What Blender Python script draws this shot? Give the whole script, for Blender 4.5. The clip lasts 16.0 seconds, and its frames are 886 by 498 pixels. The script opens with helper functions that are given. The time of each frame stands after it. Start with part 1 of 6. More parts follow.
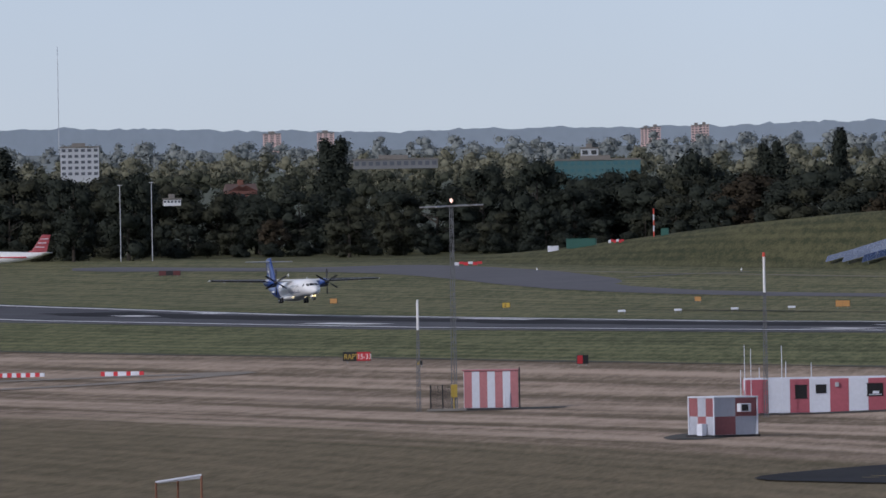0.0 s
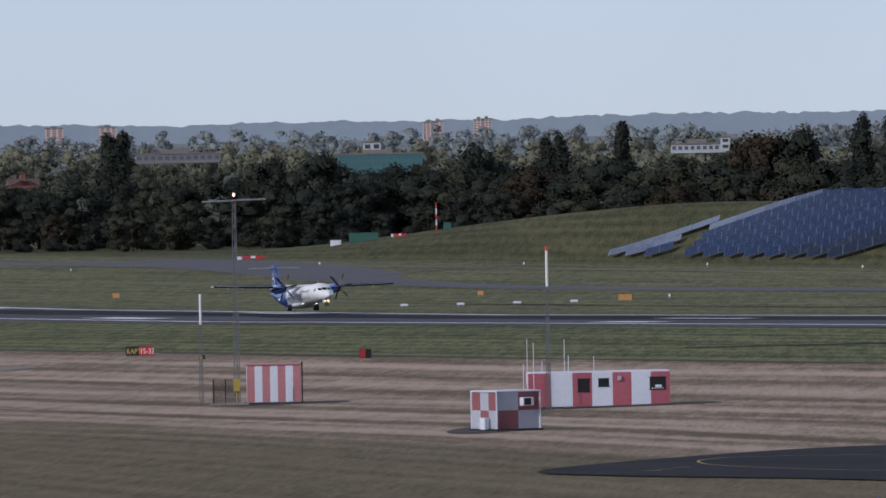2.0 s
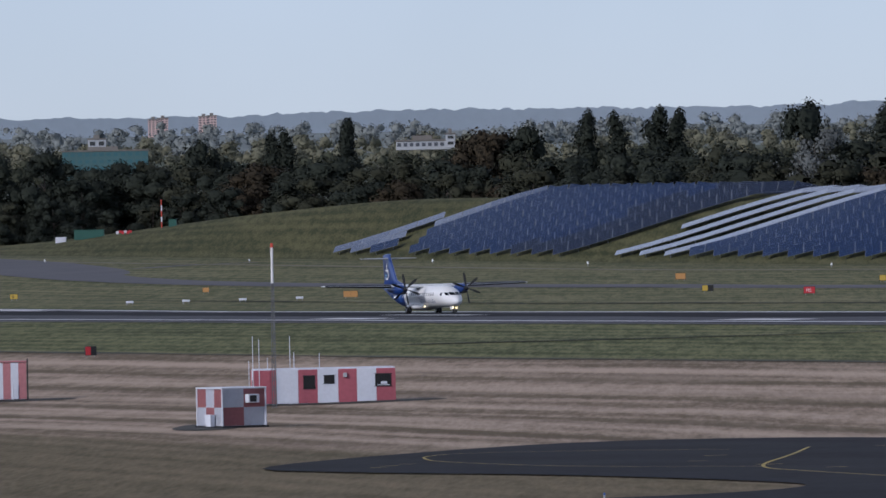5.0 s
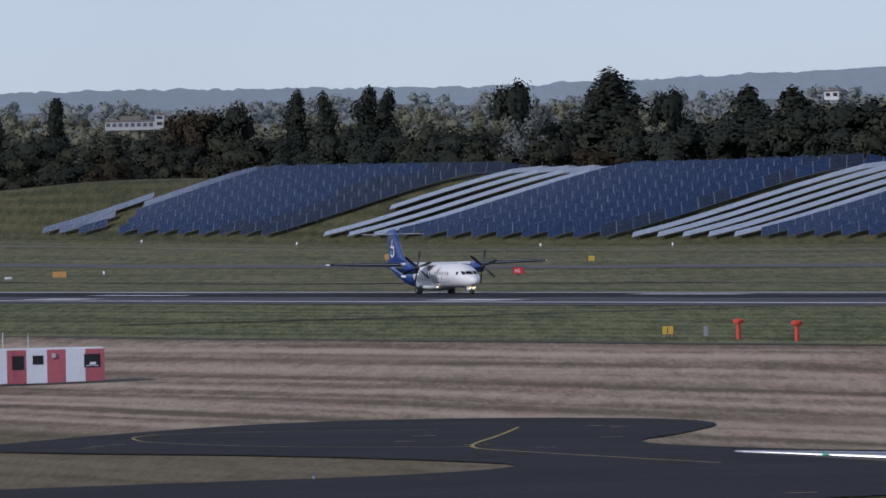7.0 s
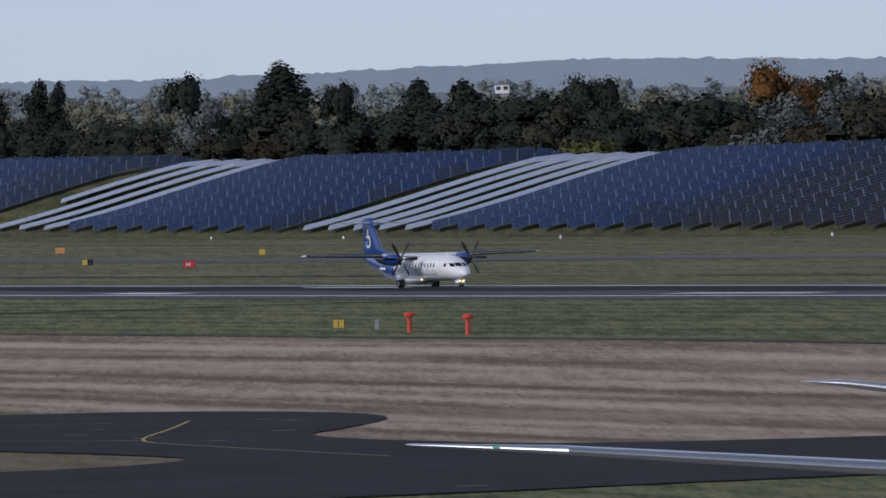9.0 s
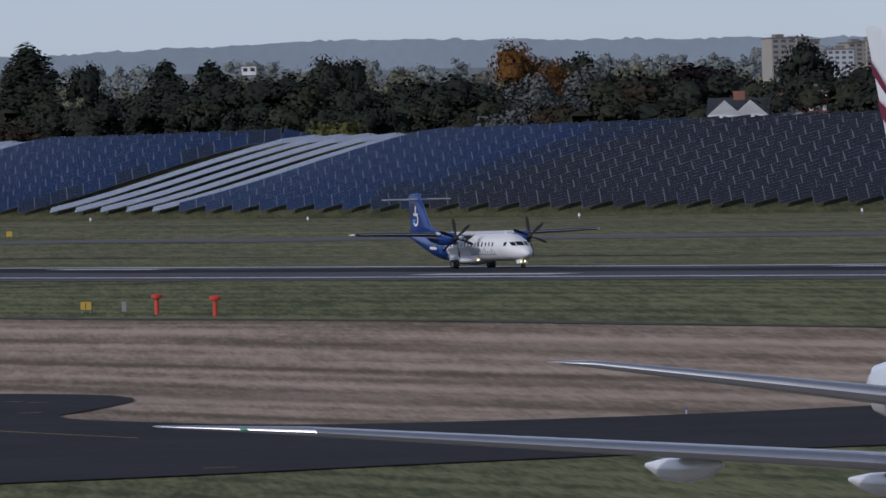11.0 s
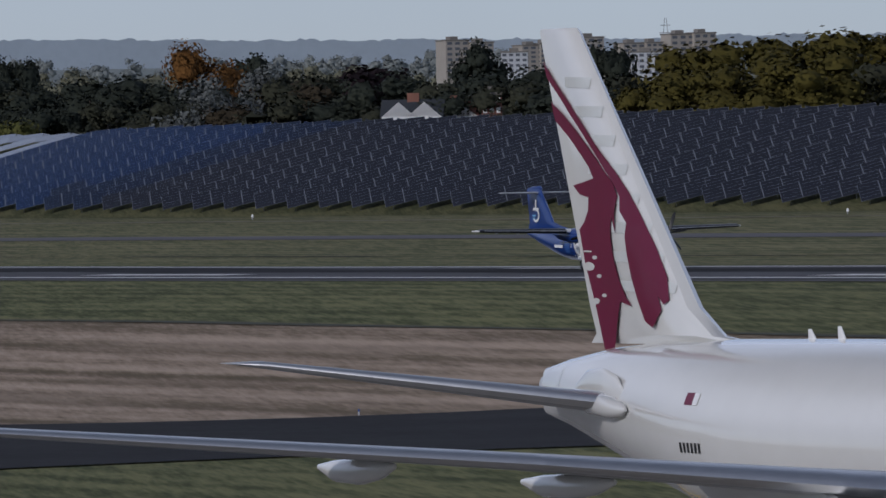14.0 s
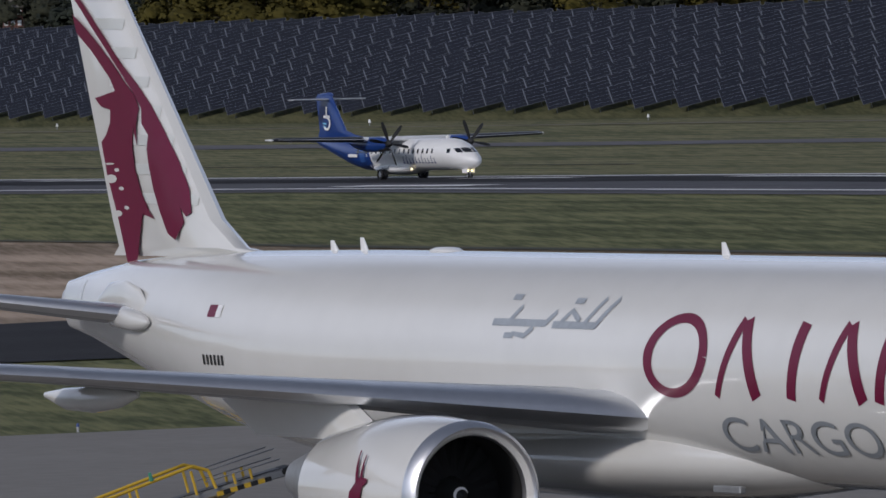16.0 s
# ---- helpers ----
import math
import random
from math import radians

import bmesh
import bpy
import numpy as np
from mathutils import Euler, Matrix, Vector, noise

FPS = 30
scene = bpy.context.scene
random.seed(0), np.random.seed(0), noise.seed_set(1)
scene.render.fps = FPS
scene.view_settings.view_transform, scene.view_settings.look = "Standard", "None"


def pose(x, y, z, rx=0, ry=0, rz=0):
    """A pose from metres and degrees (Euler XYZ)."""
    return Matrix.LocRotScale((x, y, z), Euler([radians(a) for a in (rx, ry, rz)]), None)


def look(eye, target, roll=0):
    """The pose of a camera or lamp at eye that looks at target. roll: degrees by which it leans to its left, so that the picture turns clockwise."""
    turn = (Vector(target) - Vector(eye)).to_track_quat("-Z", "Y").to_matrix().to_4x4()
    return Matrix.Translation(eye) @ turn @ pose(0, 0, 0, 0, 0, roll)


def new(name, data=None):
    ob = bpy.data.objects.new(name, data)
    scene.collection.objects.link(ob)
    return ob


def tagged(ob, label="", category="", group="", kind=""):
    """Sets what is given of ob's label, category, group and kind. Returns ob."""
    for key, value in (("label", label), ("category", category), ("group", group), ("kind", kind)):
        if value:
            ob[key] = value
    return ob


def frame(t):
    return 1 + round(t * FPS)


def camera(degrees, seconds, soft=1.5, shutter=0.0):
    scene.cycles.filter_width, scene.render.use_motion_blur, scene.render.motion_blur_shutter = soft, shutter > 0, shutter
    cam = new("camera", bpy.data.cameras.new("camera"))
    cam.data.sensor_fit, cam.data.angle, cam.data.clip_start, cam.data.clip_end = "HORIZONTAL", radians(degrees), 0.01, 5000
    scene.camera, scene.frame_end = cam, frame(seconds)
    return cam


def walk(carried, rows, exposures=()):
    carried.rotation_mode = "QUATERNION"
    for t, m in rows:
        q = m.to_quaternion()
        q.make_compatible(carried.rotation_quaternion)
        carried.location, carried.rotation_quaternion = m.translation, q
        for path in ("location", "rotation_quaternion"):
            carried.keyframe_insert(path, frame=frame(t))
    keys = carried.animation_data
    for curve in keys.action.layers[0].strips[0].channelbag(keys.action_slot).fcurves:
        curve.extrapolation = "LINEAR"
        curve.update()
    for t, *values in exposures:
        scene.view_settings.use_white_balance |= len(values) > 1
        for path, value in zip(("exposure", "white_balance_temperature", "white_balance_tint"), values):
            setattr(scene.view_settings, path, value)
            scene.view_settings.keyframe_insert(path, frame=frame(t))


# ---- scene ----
cam = camera(5.612, 16.0, soft=1.6)

EYE = (0.0, 0.0, 12.0)


def aim(turn, tilt, lean):
    """A pose at the fixed eye: degrees to the right of +y, up, and lean of the picture."""
    a, e = radians(turn), radians(tilt)
    way = Vector((math.sin(a) * math.cos(e), math.cos(a) * math.cos(e), math.sin(e)))
    return look(EYE, Vector(EYE) + way * 100, lean)


walk(cam, [(t, aim(a, e, r)) for t, a, e, r in (
    (0.0, -4.9586, -0.1355, -0.982), (0.5, -4.5121, -0.1478, -1.044), (1.0, -4.1854, -0.1959, -1.053), (1.5, -3.9029, -0.2280, -1.132),
    (2.0, -3.5814, -0.1969, -1.066), (2.5, -2.6715, -0.0884, -1.246), (3.0, -2.1276, -0.0707, -1.218), (3.2, -2.0500, -0.0640, -1.205), (5.3, -1.7560, -0.2790, -1.110), (5.5, -1.6567, -0.2891, -1.084),
    (6.0, -1.0756, -0.2892, -1.048), (6.5, -0.4542, -0.3478, -1.045), (7.0, 0.0000, -0.4100, -1.132), (7.5, 0.1632, -0.4330, -1.178),
    (8.0, 1.0520, -0.4575, -1.184), (8.5, 1.5650, -0.4605, -1.169), (9.0, 2.0852, -0.4924, -1.170), (9.5, 2.5598, -0.5349, -1.271), (9.7, 2.7150, -0.5640, -1.265), (11.8, 4.1120, -0.6860, -1.420),
    (12.0, 4.1850, -0.6986, -1.458), (12.5, 4.4144, -0.6766, -1.457), (13.0, 4.6713, -0.6043, -1.535), (13.5, 4.8567, -0.5871, -1.470),
    (14.0, 5.7554, -0.6771, -1.015), (14.5, 7.4988, -1.0602, -1.264), (15.0, 8.3109, -1.2374, -1.216), (15.5, 8.5158, -1.2581, -1.299),
    (16.0, 8.7712, -1.2951, -1.267),
)], exposures=[(0.0, -0.14, 6080, 17), (3.0, -0.11, 5960, 17), (5.5, -0.13, 5920, 17), (9.5, -0.28, 5920, 17), (12.0, -0.52, 5980, 17), (14.0, -0.59, 6030, 16), (14.8, -0.50, 6130, 15), (16.0, -0.43, 6230, 15)])

# ---------------------------------------------------------------- light
SUN_TURN, SUN_UP = -128.0, 27.0
world = bpy.data.worlds.new("sky")
scene.world = world
world.use_nodes = True
wn, wl = world.node_tree.nodes, world.node_tree.links
sky = wn.new("ShaderNodeTexSky")
sky.sky_type = "NISHITA"
sky.sun_disc = False
sky.sun_elevation = radians(SUN_UP)
sky.sun_rotation = radians(SUN_TURN)
sky.air_density, sky.dust_density, sky.ozone_density = 0.6, 0.3, 2.0
wl.new(sky.outputs[0], wn["Background"].inputs["Color"])
wn["Background"].inputs["Strength"].default_value = 0.05
# white cloud low in the sky, thinning to blue overhead
veil = wn.new("ShaderNodeBackground")
veil.inputs["Color"].default_value = (0.645, 0.70, 0.79, 1)
sky_co, cloud, tone = wn.new("ShaderNodeTexCoord"), wn.new("ShaderNodeTexNoise"), wn.new("ShaderNodeMapRange")
cloud.inputs["Scale"].default_value = 26.0
cloud.inputs["Detail"].default_value = 4.0
tone.inputs["To Min"].default_value, tone.inputs["To Max"].default_value = 0.90, 1.10
height, bank, amount = wn.new("ShaderNodeSeparateXYZ"), wn.new("ShaderNodeValToRGB"), wn.new("ShaderNodeMath")
bank.color_ramp.interpolation = "EASE"
for at_z, grey in ((0.10, 0.53), (0.26, 1.0), (0.36, 0.85), (0.48, 0.16)):
    stop = bank.color_ramp.elements.new(at_z)
    stop.color = (grey, grey, grey, 1)
bank.color_ramp.elements[0].color = (0.50, 0.50, 0.50, 1)
bank.color_ramp.elements[-1].color = (0.16, 0.16, 0.16, 1)
amount.operation = "MULTIPLY"
wl.new(sky_co.outputs["Generated"], cloud.inputs["Vector"])
wl.new(sky_co.outputs["Generated"], height.inputs[0])
wl.new(height.outputs["Z"], bank.inputs["Fac"])
wl.new(cloud.outputs["Fac"], tone.inputs["Value"])
wl.new(bank.outputs["Color"], amount.inputs[0])
wl.new(tone.outputs[0], amount.inputs[1])
wl.new(amount.outputs[0], veil.inputs["Strength"])
both = wn.new("ShaderNodeAddShader")
wl.new(wn["Background"].outputs[0], both.inputs[0])
wl.new(veil.outputs[0], both.inputs[1])
wl.new(both.outputs[0], wn["World Output"].inputs["Surface"])
sun = new("sun", bpy.data.lights.new("sun", "SUN"))
sun.data.energy, sun.data.angle, sun.data.color = 2.25, radians(6), (1.0, 0.95, 0.88)
sa, su = radians(SUN_TURN), radians(SUN_UP)
sun_way = Vector((math.sin(sa) * math.cos(su), math.cos(sa) * math.cos(su), math.sin(su)))
sun.matrix_world = look(sun_way * 300, (0, 0, 0))

# ---------------------------------------------------------------- materials


def socket(node, name, value):
    node.inputs[name].default_value = value


def mat(name, col, rough=0.6, metal=0.0, vary=0.18, size=1.0, bump=0.0, other=None, island=0.0, coat=0.0, spec=0.5):
    """A painted, mineral or leafy surface: a base colour that drifts at two scales, with fine relief."""
    m = bpy.data.materials.new(name)
    m.use_nodes = True
    n, l = m.node_tree.nodes, m.node_tree.links
    b = n["Principled BSDF"]
    socket(b, "Roughness", rough)
    socket(b, "Metallic", metal)
    socket(b, "Coat Weight", coat)
    socket(b, "Specular IOR Level", spec)
    tc = n.new("ShaderNodeTexCoord")
    big, fine = n.new("ShaderNodeTexNoise"), n.new("ShaderNodeTexNoise")
    socket(big, "Scale", 0.35 / size)
    socket(fine, "Scale", 5.0 / size)
    socket(fine, "Detail", 5.0)
    for t in (big, fine):
        l.new(tc.outputs["Object"], t.inputs["Vector"])
    add = n.new("ShaderNodeMath")
    add.operation = "ADD"
    l.new(big.outputs["Fac"], add.inputs[0])
    l.new(fine.outputs["Fac"], add.inputs[1])
    last = add.outputs[0]
    if island:
        geo = n.new("ShaderNodeNewGeometry")
        obi = n.new("ShaderNodeObjectInfo")
        mul = n.new("ShaderNodeMath")
        mul.operation = "MULTIPLY_ADD"
        socket(mul, 1, island)
        l.new(geo.outputs["Random Per Island"], mul.inputs[0])
        l.new(last, mul.inputs[2])
        mul2 = n.new("ShaderNodeMath")
        mul2.operation = "MULTIPLY_ADD"
        socket(mul2, 1, island)
        l.new(obi.outputs["Random"], mul2.inputs[0])
        l.new(mul.outputs[0], mul2.inputs[2])
        last = mul2.outputs[0]
    mr = n.new("ShaderNodeMapRange")
    socket(mr, "From Min", 0.55)
    socket(mr, "From Max", 1.45 + 2 * island)
    l.new(last, mr.inputs["Value"])
    mix = n.new("ShaderNodeMix")
    mix.data_type = "RGBA"
    dark = [c * (1 - vary) for c in col]
    light = list(other) if other else [min(1, c * (1 + vary)) for c in col]
    mix.inputs[6].default_value = (*dark, 1)
    mix.inputs[7].default_value = (*light, 1)
    l.new(mr.outputs[0], mix.inputs[0])
    l.new(mix.outputs[2], b.inputs["Base Color"])
    if bump:
        bp = n.new("ShaderNodeBump")
        socket(bp, "Strength", bump)
        socket(bp, "Distance", 0.02 * size)
        l.new(fine.outputs["Fac"], bp.inputs["Height"])
        l.new(bp.outputs[0], b.inputs["Normal"])
    return m


def glow(name, col, power):
    m = bpy.data.materials.new(name)
    m.use_nodes = True
    b = m.node_tree.nodes["Principled BSDF"]
    socket(b, "Emission Color", (*col, 1))
    socket(b, "Emission Strength", power)
    socket(b, "Base Color", (*col, 1))
    return m


def field_material():
    """Airfield grass: dry mown hay in windrows on the near field, green on the runway strip and the far side."""
    m = bpy.data.materials.new("airfield_grass")
    m.use_nodes = True
    n, l = m.node_tree.nodes, m.node_tree.links
    b = n["Principled BSDF"]
    socket(b, "Roughness", 0.95)
    socket(b, "Specular IOR Level", 0.1)
    tc = n.new("ShaderNodeTexCoord")
    sep = n.new("ShaderNodeSeparateXYZ")
    l.new(tc.outputs["Object"], sep.inputs[0])

    geo = n.new("ShaderNodeNewGeometry")

    def noise_of(scale, stretch, detail=4.0, seed=0.0, plain=False):
        mp = n.new("ShaderNodeMapping")
        mp.inputs["Scale"].default_value = stretch
        mp.inputs["Location"].default_value = (seed, seed, 0)
        t = n.new("ShaderNodeTexNoise")
        socket(t, "Scale", scale)
        socket(t, "Detail", detail)
        l.new(geo.outputs["Position"] if plain else tc.outputs["Object"], mp.inputs["Vector"])
        l.new(mp.outputs[0], t.inputs["Vector"])
        return t.outputs["Fac"]

    def maths(op, a, c, third=None):
        k = n.new("ShaderNodeMath")
        k.operation = op
        for i, v in enumerate((a, c, third)):
            if v is None:
                continue
            if isinstance(v, (int, float)):
                k.inputs[i].default_value = v
            else:
                l.new(v, k.inputs[i])
        return k.outputs[0]

    def ramp(v, lo, hi):
        r = n.new("ShaderNodeMapRange")
        r.interpolation_type = "SMOOTHSTEP"
        socket(r, "From Min", lo)
        socket(r, "From Max", hi)
        l.new(v, r.inputs["Value"])
        return r.outputs[0]

    def blend(f, a, c):
        x = n.new("ShaderNodeMix")
        x.data_type = "RGBA"
        l.new(f, x.inputs[0])
        for i, v in ((6, a), (7, c)):
            if isinstance(v, tuple):
                x.inputs[i].default_value = (*v, 1)
            else:
                l.new(v, x.inputs[i])
        return x.outputs[2]

    # along the runway (x) and across it (y)
    wob = noise_of(0.02, (0.3, 1, 1), 2.0)
    across = maths("MULTIPLY_ADD", wob, 7.0, sep.outputs["Y"])
    row = maths("SINE", maths("MULTIPLY", across, 2 * math.pi / 20.5), 0.0)
    row_b = maths("SINE", maths("MULTIPLY", across, 2 * math.pi / 8.3), 0.0)
    broken = noise_of(0.06, (0.22, 1.0, 1), 4.0, 7.0)
    tuft = noise_of(2.6, (1.0, 0.08, 1), 4.0, 3.0, True)
    fine = noise_of(1.2, (1.0, 0.08, 1), 5.0, 11.0, True)
    streak = noise_of(0.3, (0.05, 0.62, 1), 6.0, 19.0)
    clump = noise_of(0.7, (1.0, 0.09, 1), 6.0, 29.0, True)
    hay_f = maths("ADD", maths("MULTIPLY", maths("MULTIPLY", maths("MULTIPLY_ADD", row_b, 0.5, row), broken), 0.30), maths("ADD", maths("MULTIPLY", streak, 0.95), maths("ADD", maths("MULTIPLY", clump, 0.5), maths("MULTIPLY", tuft, 0.42))))
    hay = blend(ramp(hay_f, 0.62, 1.26), (0.145, 0.109, 0.068), (0.48, 0.37, 0.28))
    hay = blend(ramp(maths("ADD", broken, maths("MULTIPLY", fine, 0.4)), 0.7, 1.05), hay, (0.31, 0.24, 0.18))
    row2 = maths("SINE", maths("MULTIPLY", across, 2 * math.pi / 5.5), 0.0)
    green_f = maths("ADD", maths("MULTIPLY", maths("MULTIPLY", row2, broken), 0.10), maths("ADD", maths("MULTIPLY", streak, 0.5), maths("ADD", maths("MULTIPLY", clump, 0.55), maths("MULTIPLY", tuft, 0.55))))
    green = blend(ramp(green_f, 0.58, 1.04), (0.055, 0.068, 0.027), (0.205, 0.203, 0.092))
    pale = blend(ramp(green_f, 0.58, 1.04), (0.075, 0.086, 0.038), (0.22, 0.203, 0.108))
    edge = maths("MULTIPLY_ADD", tuft, 3.0, sep.outputs["Y"])
    near_green = ramp(edge, 302.5, 306.5)
    # hay gives way to greener turf on the nearest ground
    low = maths("MULTIPLY_ADD", broken, 40.0, sep.outputs["Y"])
    hay = blend(ramp(low, 232.0, 205.0), hay, blend(ramp(green_f, 0.4, 1.2), (0.095, 0.080, 0.04), (0.235, 0.185, 0.115)))
    inner = maths("MULTIPLY", ramp(sep.outputs["X"], -412.0, -404.0), ramp(edge, 236.0, 232.0))
    hay = blend(inner, hay, green)
    c = blend(near_green, hay, green)
    far = ramp(maths("MULTIPLY_ADD", wob, 30.0, sep.outputs["Y"]), 428.0, 446.0)
    c = blend(far, c, pale)
    c = blend(ramp(sep.outputs["Y"], 560.0, 586.0), c, blend(ramp(green_f, 0.58, 1.04), (0.042, 0.048, 0.02), (0.125, 0.118, 0.055)))
    l.new(c, b.inputs["Base Color"])
    bp = n.new("ShaderNodeBump")
    socket(bp, "Strength", 0.7)
    socket(bp, "Distance", 0.12)
    l.new(tuft, bp.inputs["Height"])
    l.new(bp.outputs[0], b.inputs["Normal"])
    return m


GRASS = field_material()
ASPHALT = mat("asphalt_dark", (0.034, 0.034, 0.037), 0.95, vary=0.35, size=4, bump=0.3, spec=0.08)
RUNWAY = mat("runway_asphalt", (0.095, 0.096, 0.106), 0.95, vary=0.35, size=9, bump=0.3, spec=0.12)
RUBBER_STREAK = mat("tyre_rubber_on_asphalt", (0.024, 0.024, 0.027), 0.95, vary=0.35, size=10, spec=0.1)
FAR_TARMAC = mat("weathered_tarmac", (0.09, 0.087, 0.093), 0.85, vary=0.25, size=8)
CONCRETE = mat("apron_concrete", (0.20, 0.185, 0.165), 0.85, vary=0.2, size=5, bump=0.15)
LINE_WHITE = mat("worn_white_marking", (0.74, 0.74, 0.73), 0.7, vary=0.18, size=2)
LINE_YELLOW = mat("worn_yellow_marking", (0.42, 0.32, 0.07), 0.7, vary=0.3, size=2)
WHITE = mat("white_paint", (0.80, 0.80, 0.79), 0.35, vary=0.05, size=3, coat=0.3)
CABIN_WHITE = mat("weathered_white_paint", (0.68, 0.70, 0.76), 0.6, vary=0.1, size=1.5, bump=0.1)
CABIN_RED = mat("faded_red_paint", (0.40, 0.10, 0.125), 0.6, vary=0.18, size=1.5, bump=0.1)
CABIN_PINK = mat("sun_bleached_red_paint", (0.47, 0.19, 0.20), 0.65, vary=0.18, size=1.5, bump=0.1)
DARK = mat("dark_rubber", (0.018, 0.018, 0.02), 0.7, vary=0.3)
BLACK_GLASS = mat("dark_glass", (0.012, 0.014, 0.018), 0.08, vary=0.1, spec=0.8)
STEEL = mat("galvanised_steel", (0.34, 0.35, 0.36), 0.5, 0.6, vary=0.2)
ORANGE = mat("orange_red_paint", (0.55, 0.06, 0.03), 0.5, vary=0.12)
SIGN_RED = mat("sign_red", (0.55, 0.03, 0.04), 0.45, vary=0.1)
DIM_RED = mat("weathered_dark_red", (0.12, 0.03, 0.03), 0.6, vary=0.2)
SIGN_YELLOW = mat("sign_yellow", (0.55, 0.38, 0.06), 0.45, vary=0.12)
SIGN_ORANGE = mat("sign_orange", (0.52, 0.27, 0.09), 0.5, vary=0.12)
SIGN_BLACK = mat("sign_black", (0.015, 0.015, 0.015), 0.5, vary=0.2)
BLUE = mat("deep_blue_paint", (0.012, 0.045, 0.20), 0.3, vary=0.12, size=2, coat=0.4)
BARE_METAL = mat("polished_bare_metal", (0.74, 0.75, 0.77), 0.38, 1.0, vary=0.08, size=2)
SILVER = mat("grey_white_wing_paint", (0.42, 0.43, 0.45), 0.4, vary=0.1, size=2)
BURGUNDY = mat("burgundy_paint", (0.135, 0.004, 0.032), 0.4, vary=0.08, size=3, coat=0.1, spec=0.3)
PEARL = mat("pearl_white_paint", (0.68, 0.675, 0.645), 0.16, vary=0.04, size=6, coat=1.0)
PALE_BAND = mat("pale_grey_band_paint", (0.59, 0.605, 0.585), 0.3, vary=0.05, size=3)
GREY_TEXT = mat("mid_grey_paint", (0.22, 0.24, 0.26), 0.4, vary=0.08)
BARK = mat("bark", (0.055, 0.045, 0.035), 0.9, vary=0.3, bump=0.4)

# ---------------------------------------------------------------- builders


def finish(name, bm, material, smooth=True):
    me = bpy.data.meshes.new(name)
    bmesh.ops.recalc_face_normals(bm, faces=bm.faces[:])
    bm.to_mesh(me)
    bm.free()
    for m in material if isinstance(material, (list, tuple)) else [material]:
        me.materials.append(m)
    if smooth:
        me.polygons.foreach_set("use_smooth", [True] * len(me.polygons))
        me.set_sharp_from_angle(angle=radians(35))
    return me


def part(name, bm, material, parent, label=""):
    ob = new(name, finish(name, bm, material))
    ob.parent = parent
    if label:
        tagged(ob, label)
    return ob


def share(name, mesh, parent, m=None, label=""):
    """One more piece on a mesh that alike pieces share."""
    ob = new(name, mesh)
    ob.parent = parent
    if m is not None:
        ob.matrix_basis = m
    if label:
        tagged(ob, label)
    return ob


def thing(name, label, category, group="", kind="", m=None):
    ob = tagged(new(name), label, category, group, kind)
    ob.empty_display_size = 0.5
    if m is not None:
        ob.matrix_world = m
    return ob


def box(bm, x0, x1, y0, y1, z0, z1, bevel=0.0, m=None, mi=0):
    r = bmesh.ops.create_cube(bm, size=1)
    vs = r["verts"]
    for v in vs:
        v.co = Vector(((x0 + x1) / 2 + v.co.x * (x1 - x0), (y0 + y1) / 2 + v.co.y * (y1 - y0), (z0 + z1) / 2 + v.co.z * (z1 - z0)))
        if m is not None:
            v.co = m @ v.co
    fs = {f for v in vs for f in v.link_faces}
    for f in fs:
        f.material_index = mi
    if bevel:
        es = list({e for v in vs for e in v.link_edges})
        bmesh.ops.bevel(bm, geom=es, offset=bevel, segments=1, affect="EDGES")
    return bm


def tube(bm, a, b, r0, r1=None, n=10, mi=0):
    """A round bar from a to b."""
    a, b = Vector(a), Vector(b)
    r1 = r0 if r1 is None else r1
    q = (b - a).to_track_quat("Z", "Y")
    rings = []
    for c, r in ((a, r0), (b, r1)):
        rings.append([bm.verts.new(c + q @ Vector((r * math.cos(2 * math.pi * i / n), r * math.sin(2 * math.pi * i / n), 0))) for i in range(n)])
    skin(bm, rings, mi=mi)
    return bm


def skin(bm, rings, closed=True, caps=True, mi=0):
    n = len(rings[0])
    for p, q in zip(rings, rings[1:]):
        for i in range(n if closed else n - 1):
            j = (i + 1) % n
            f = bm.faces.new((p[i], p[j], q[j], q[i]))
            f.material_index = mi
    if caps and closed:
        for ring in (rings[0], rings[-1]):
            f = bm.faces.new(ring)
            f.material_index = mi


def body(bm, stations, n=32, power=2.0, mi=0):
    """A fuselage, pod or tank along x: stations of (x, centre z, half width, half height[, centre y])."""
    rings = []
    for st in stations:
        x, cz, rw, rh = st[:4]
        cy = st[4] if len(st) > 4 else 0.0
        ring = []
        for i in range(n):
            a = 2 * math.pi * i / n
            c, s = math.cos(a), math.sin(a)
            ring.append(bm.verts.new((x, cy + rw * math.copysign(abs(c) ** (2 / power), c), cz + rh * math.copysign(abs(s) ** (2 / power), s))))
        rings.append(ring)
    skin(bm, rings, mi=mi)
    return bm


FOIL = [(1.0, 0.0), (0.8, 0.35), (0.55, 0.75), (0.3, 1.0), (0.12, 0.85), (0.03, 0.5), (0.0, 0.0),
        (0.03, -0.35), (0.12, -0.55), (0.3, -0.6), (0.55, -0.4), (0.8, -0.15)]


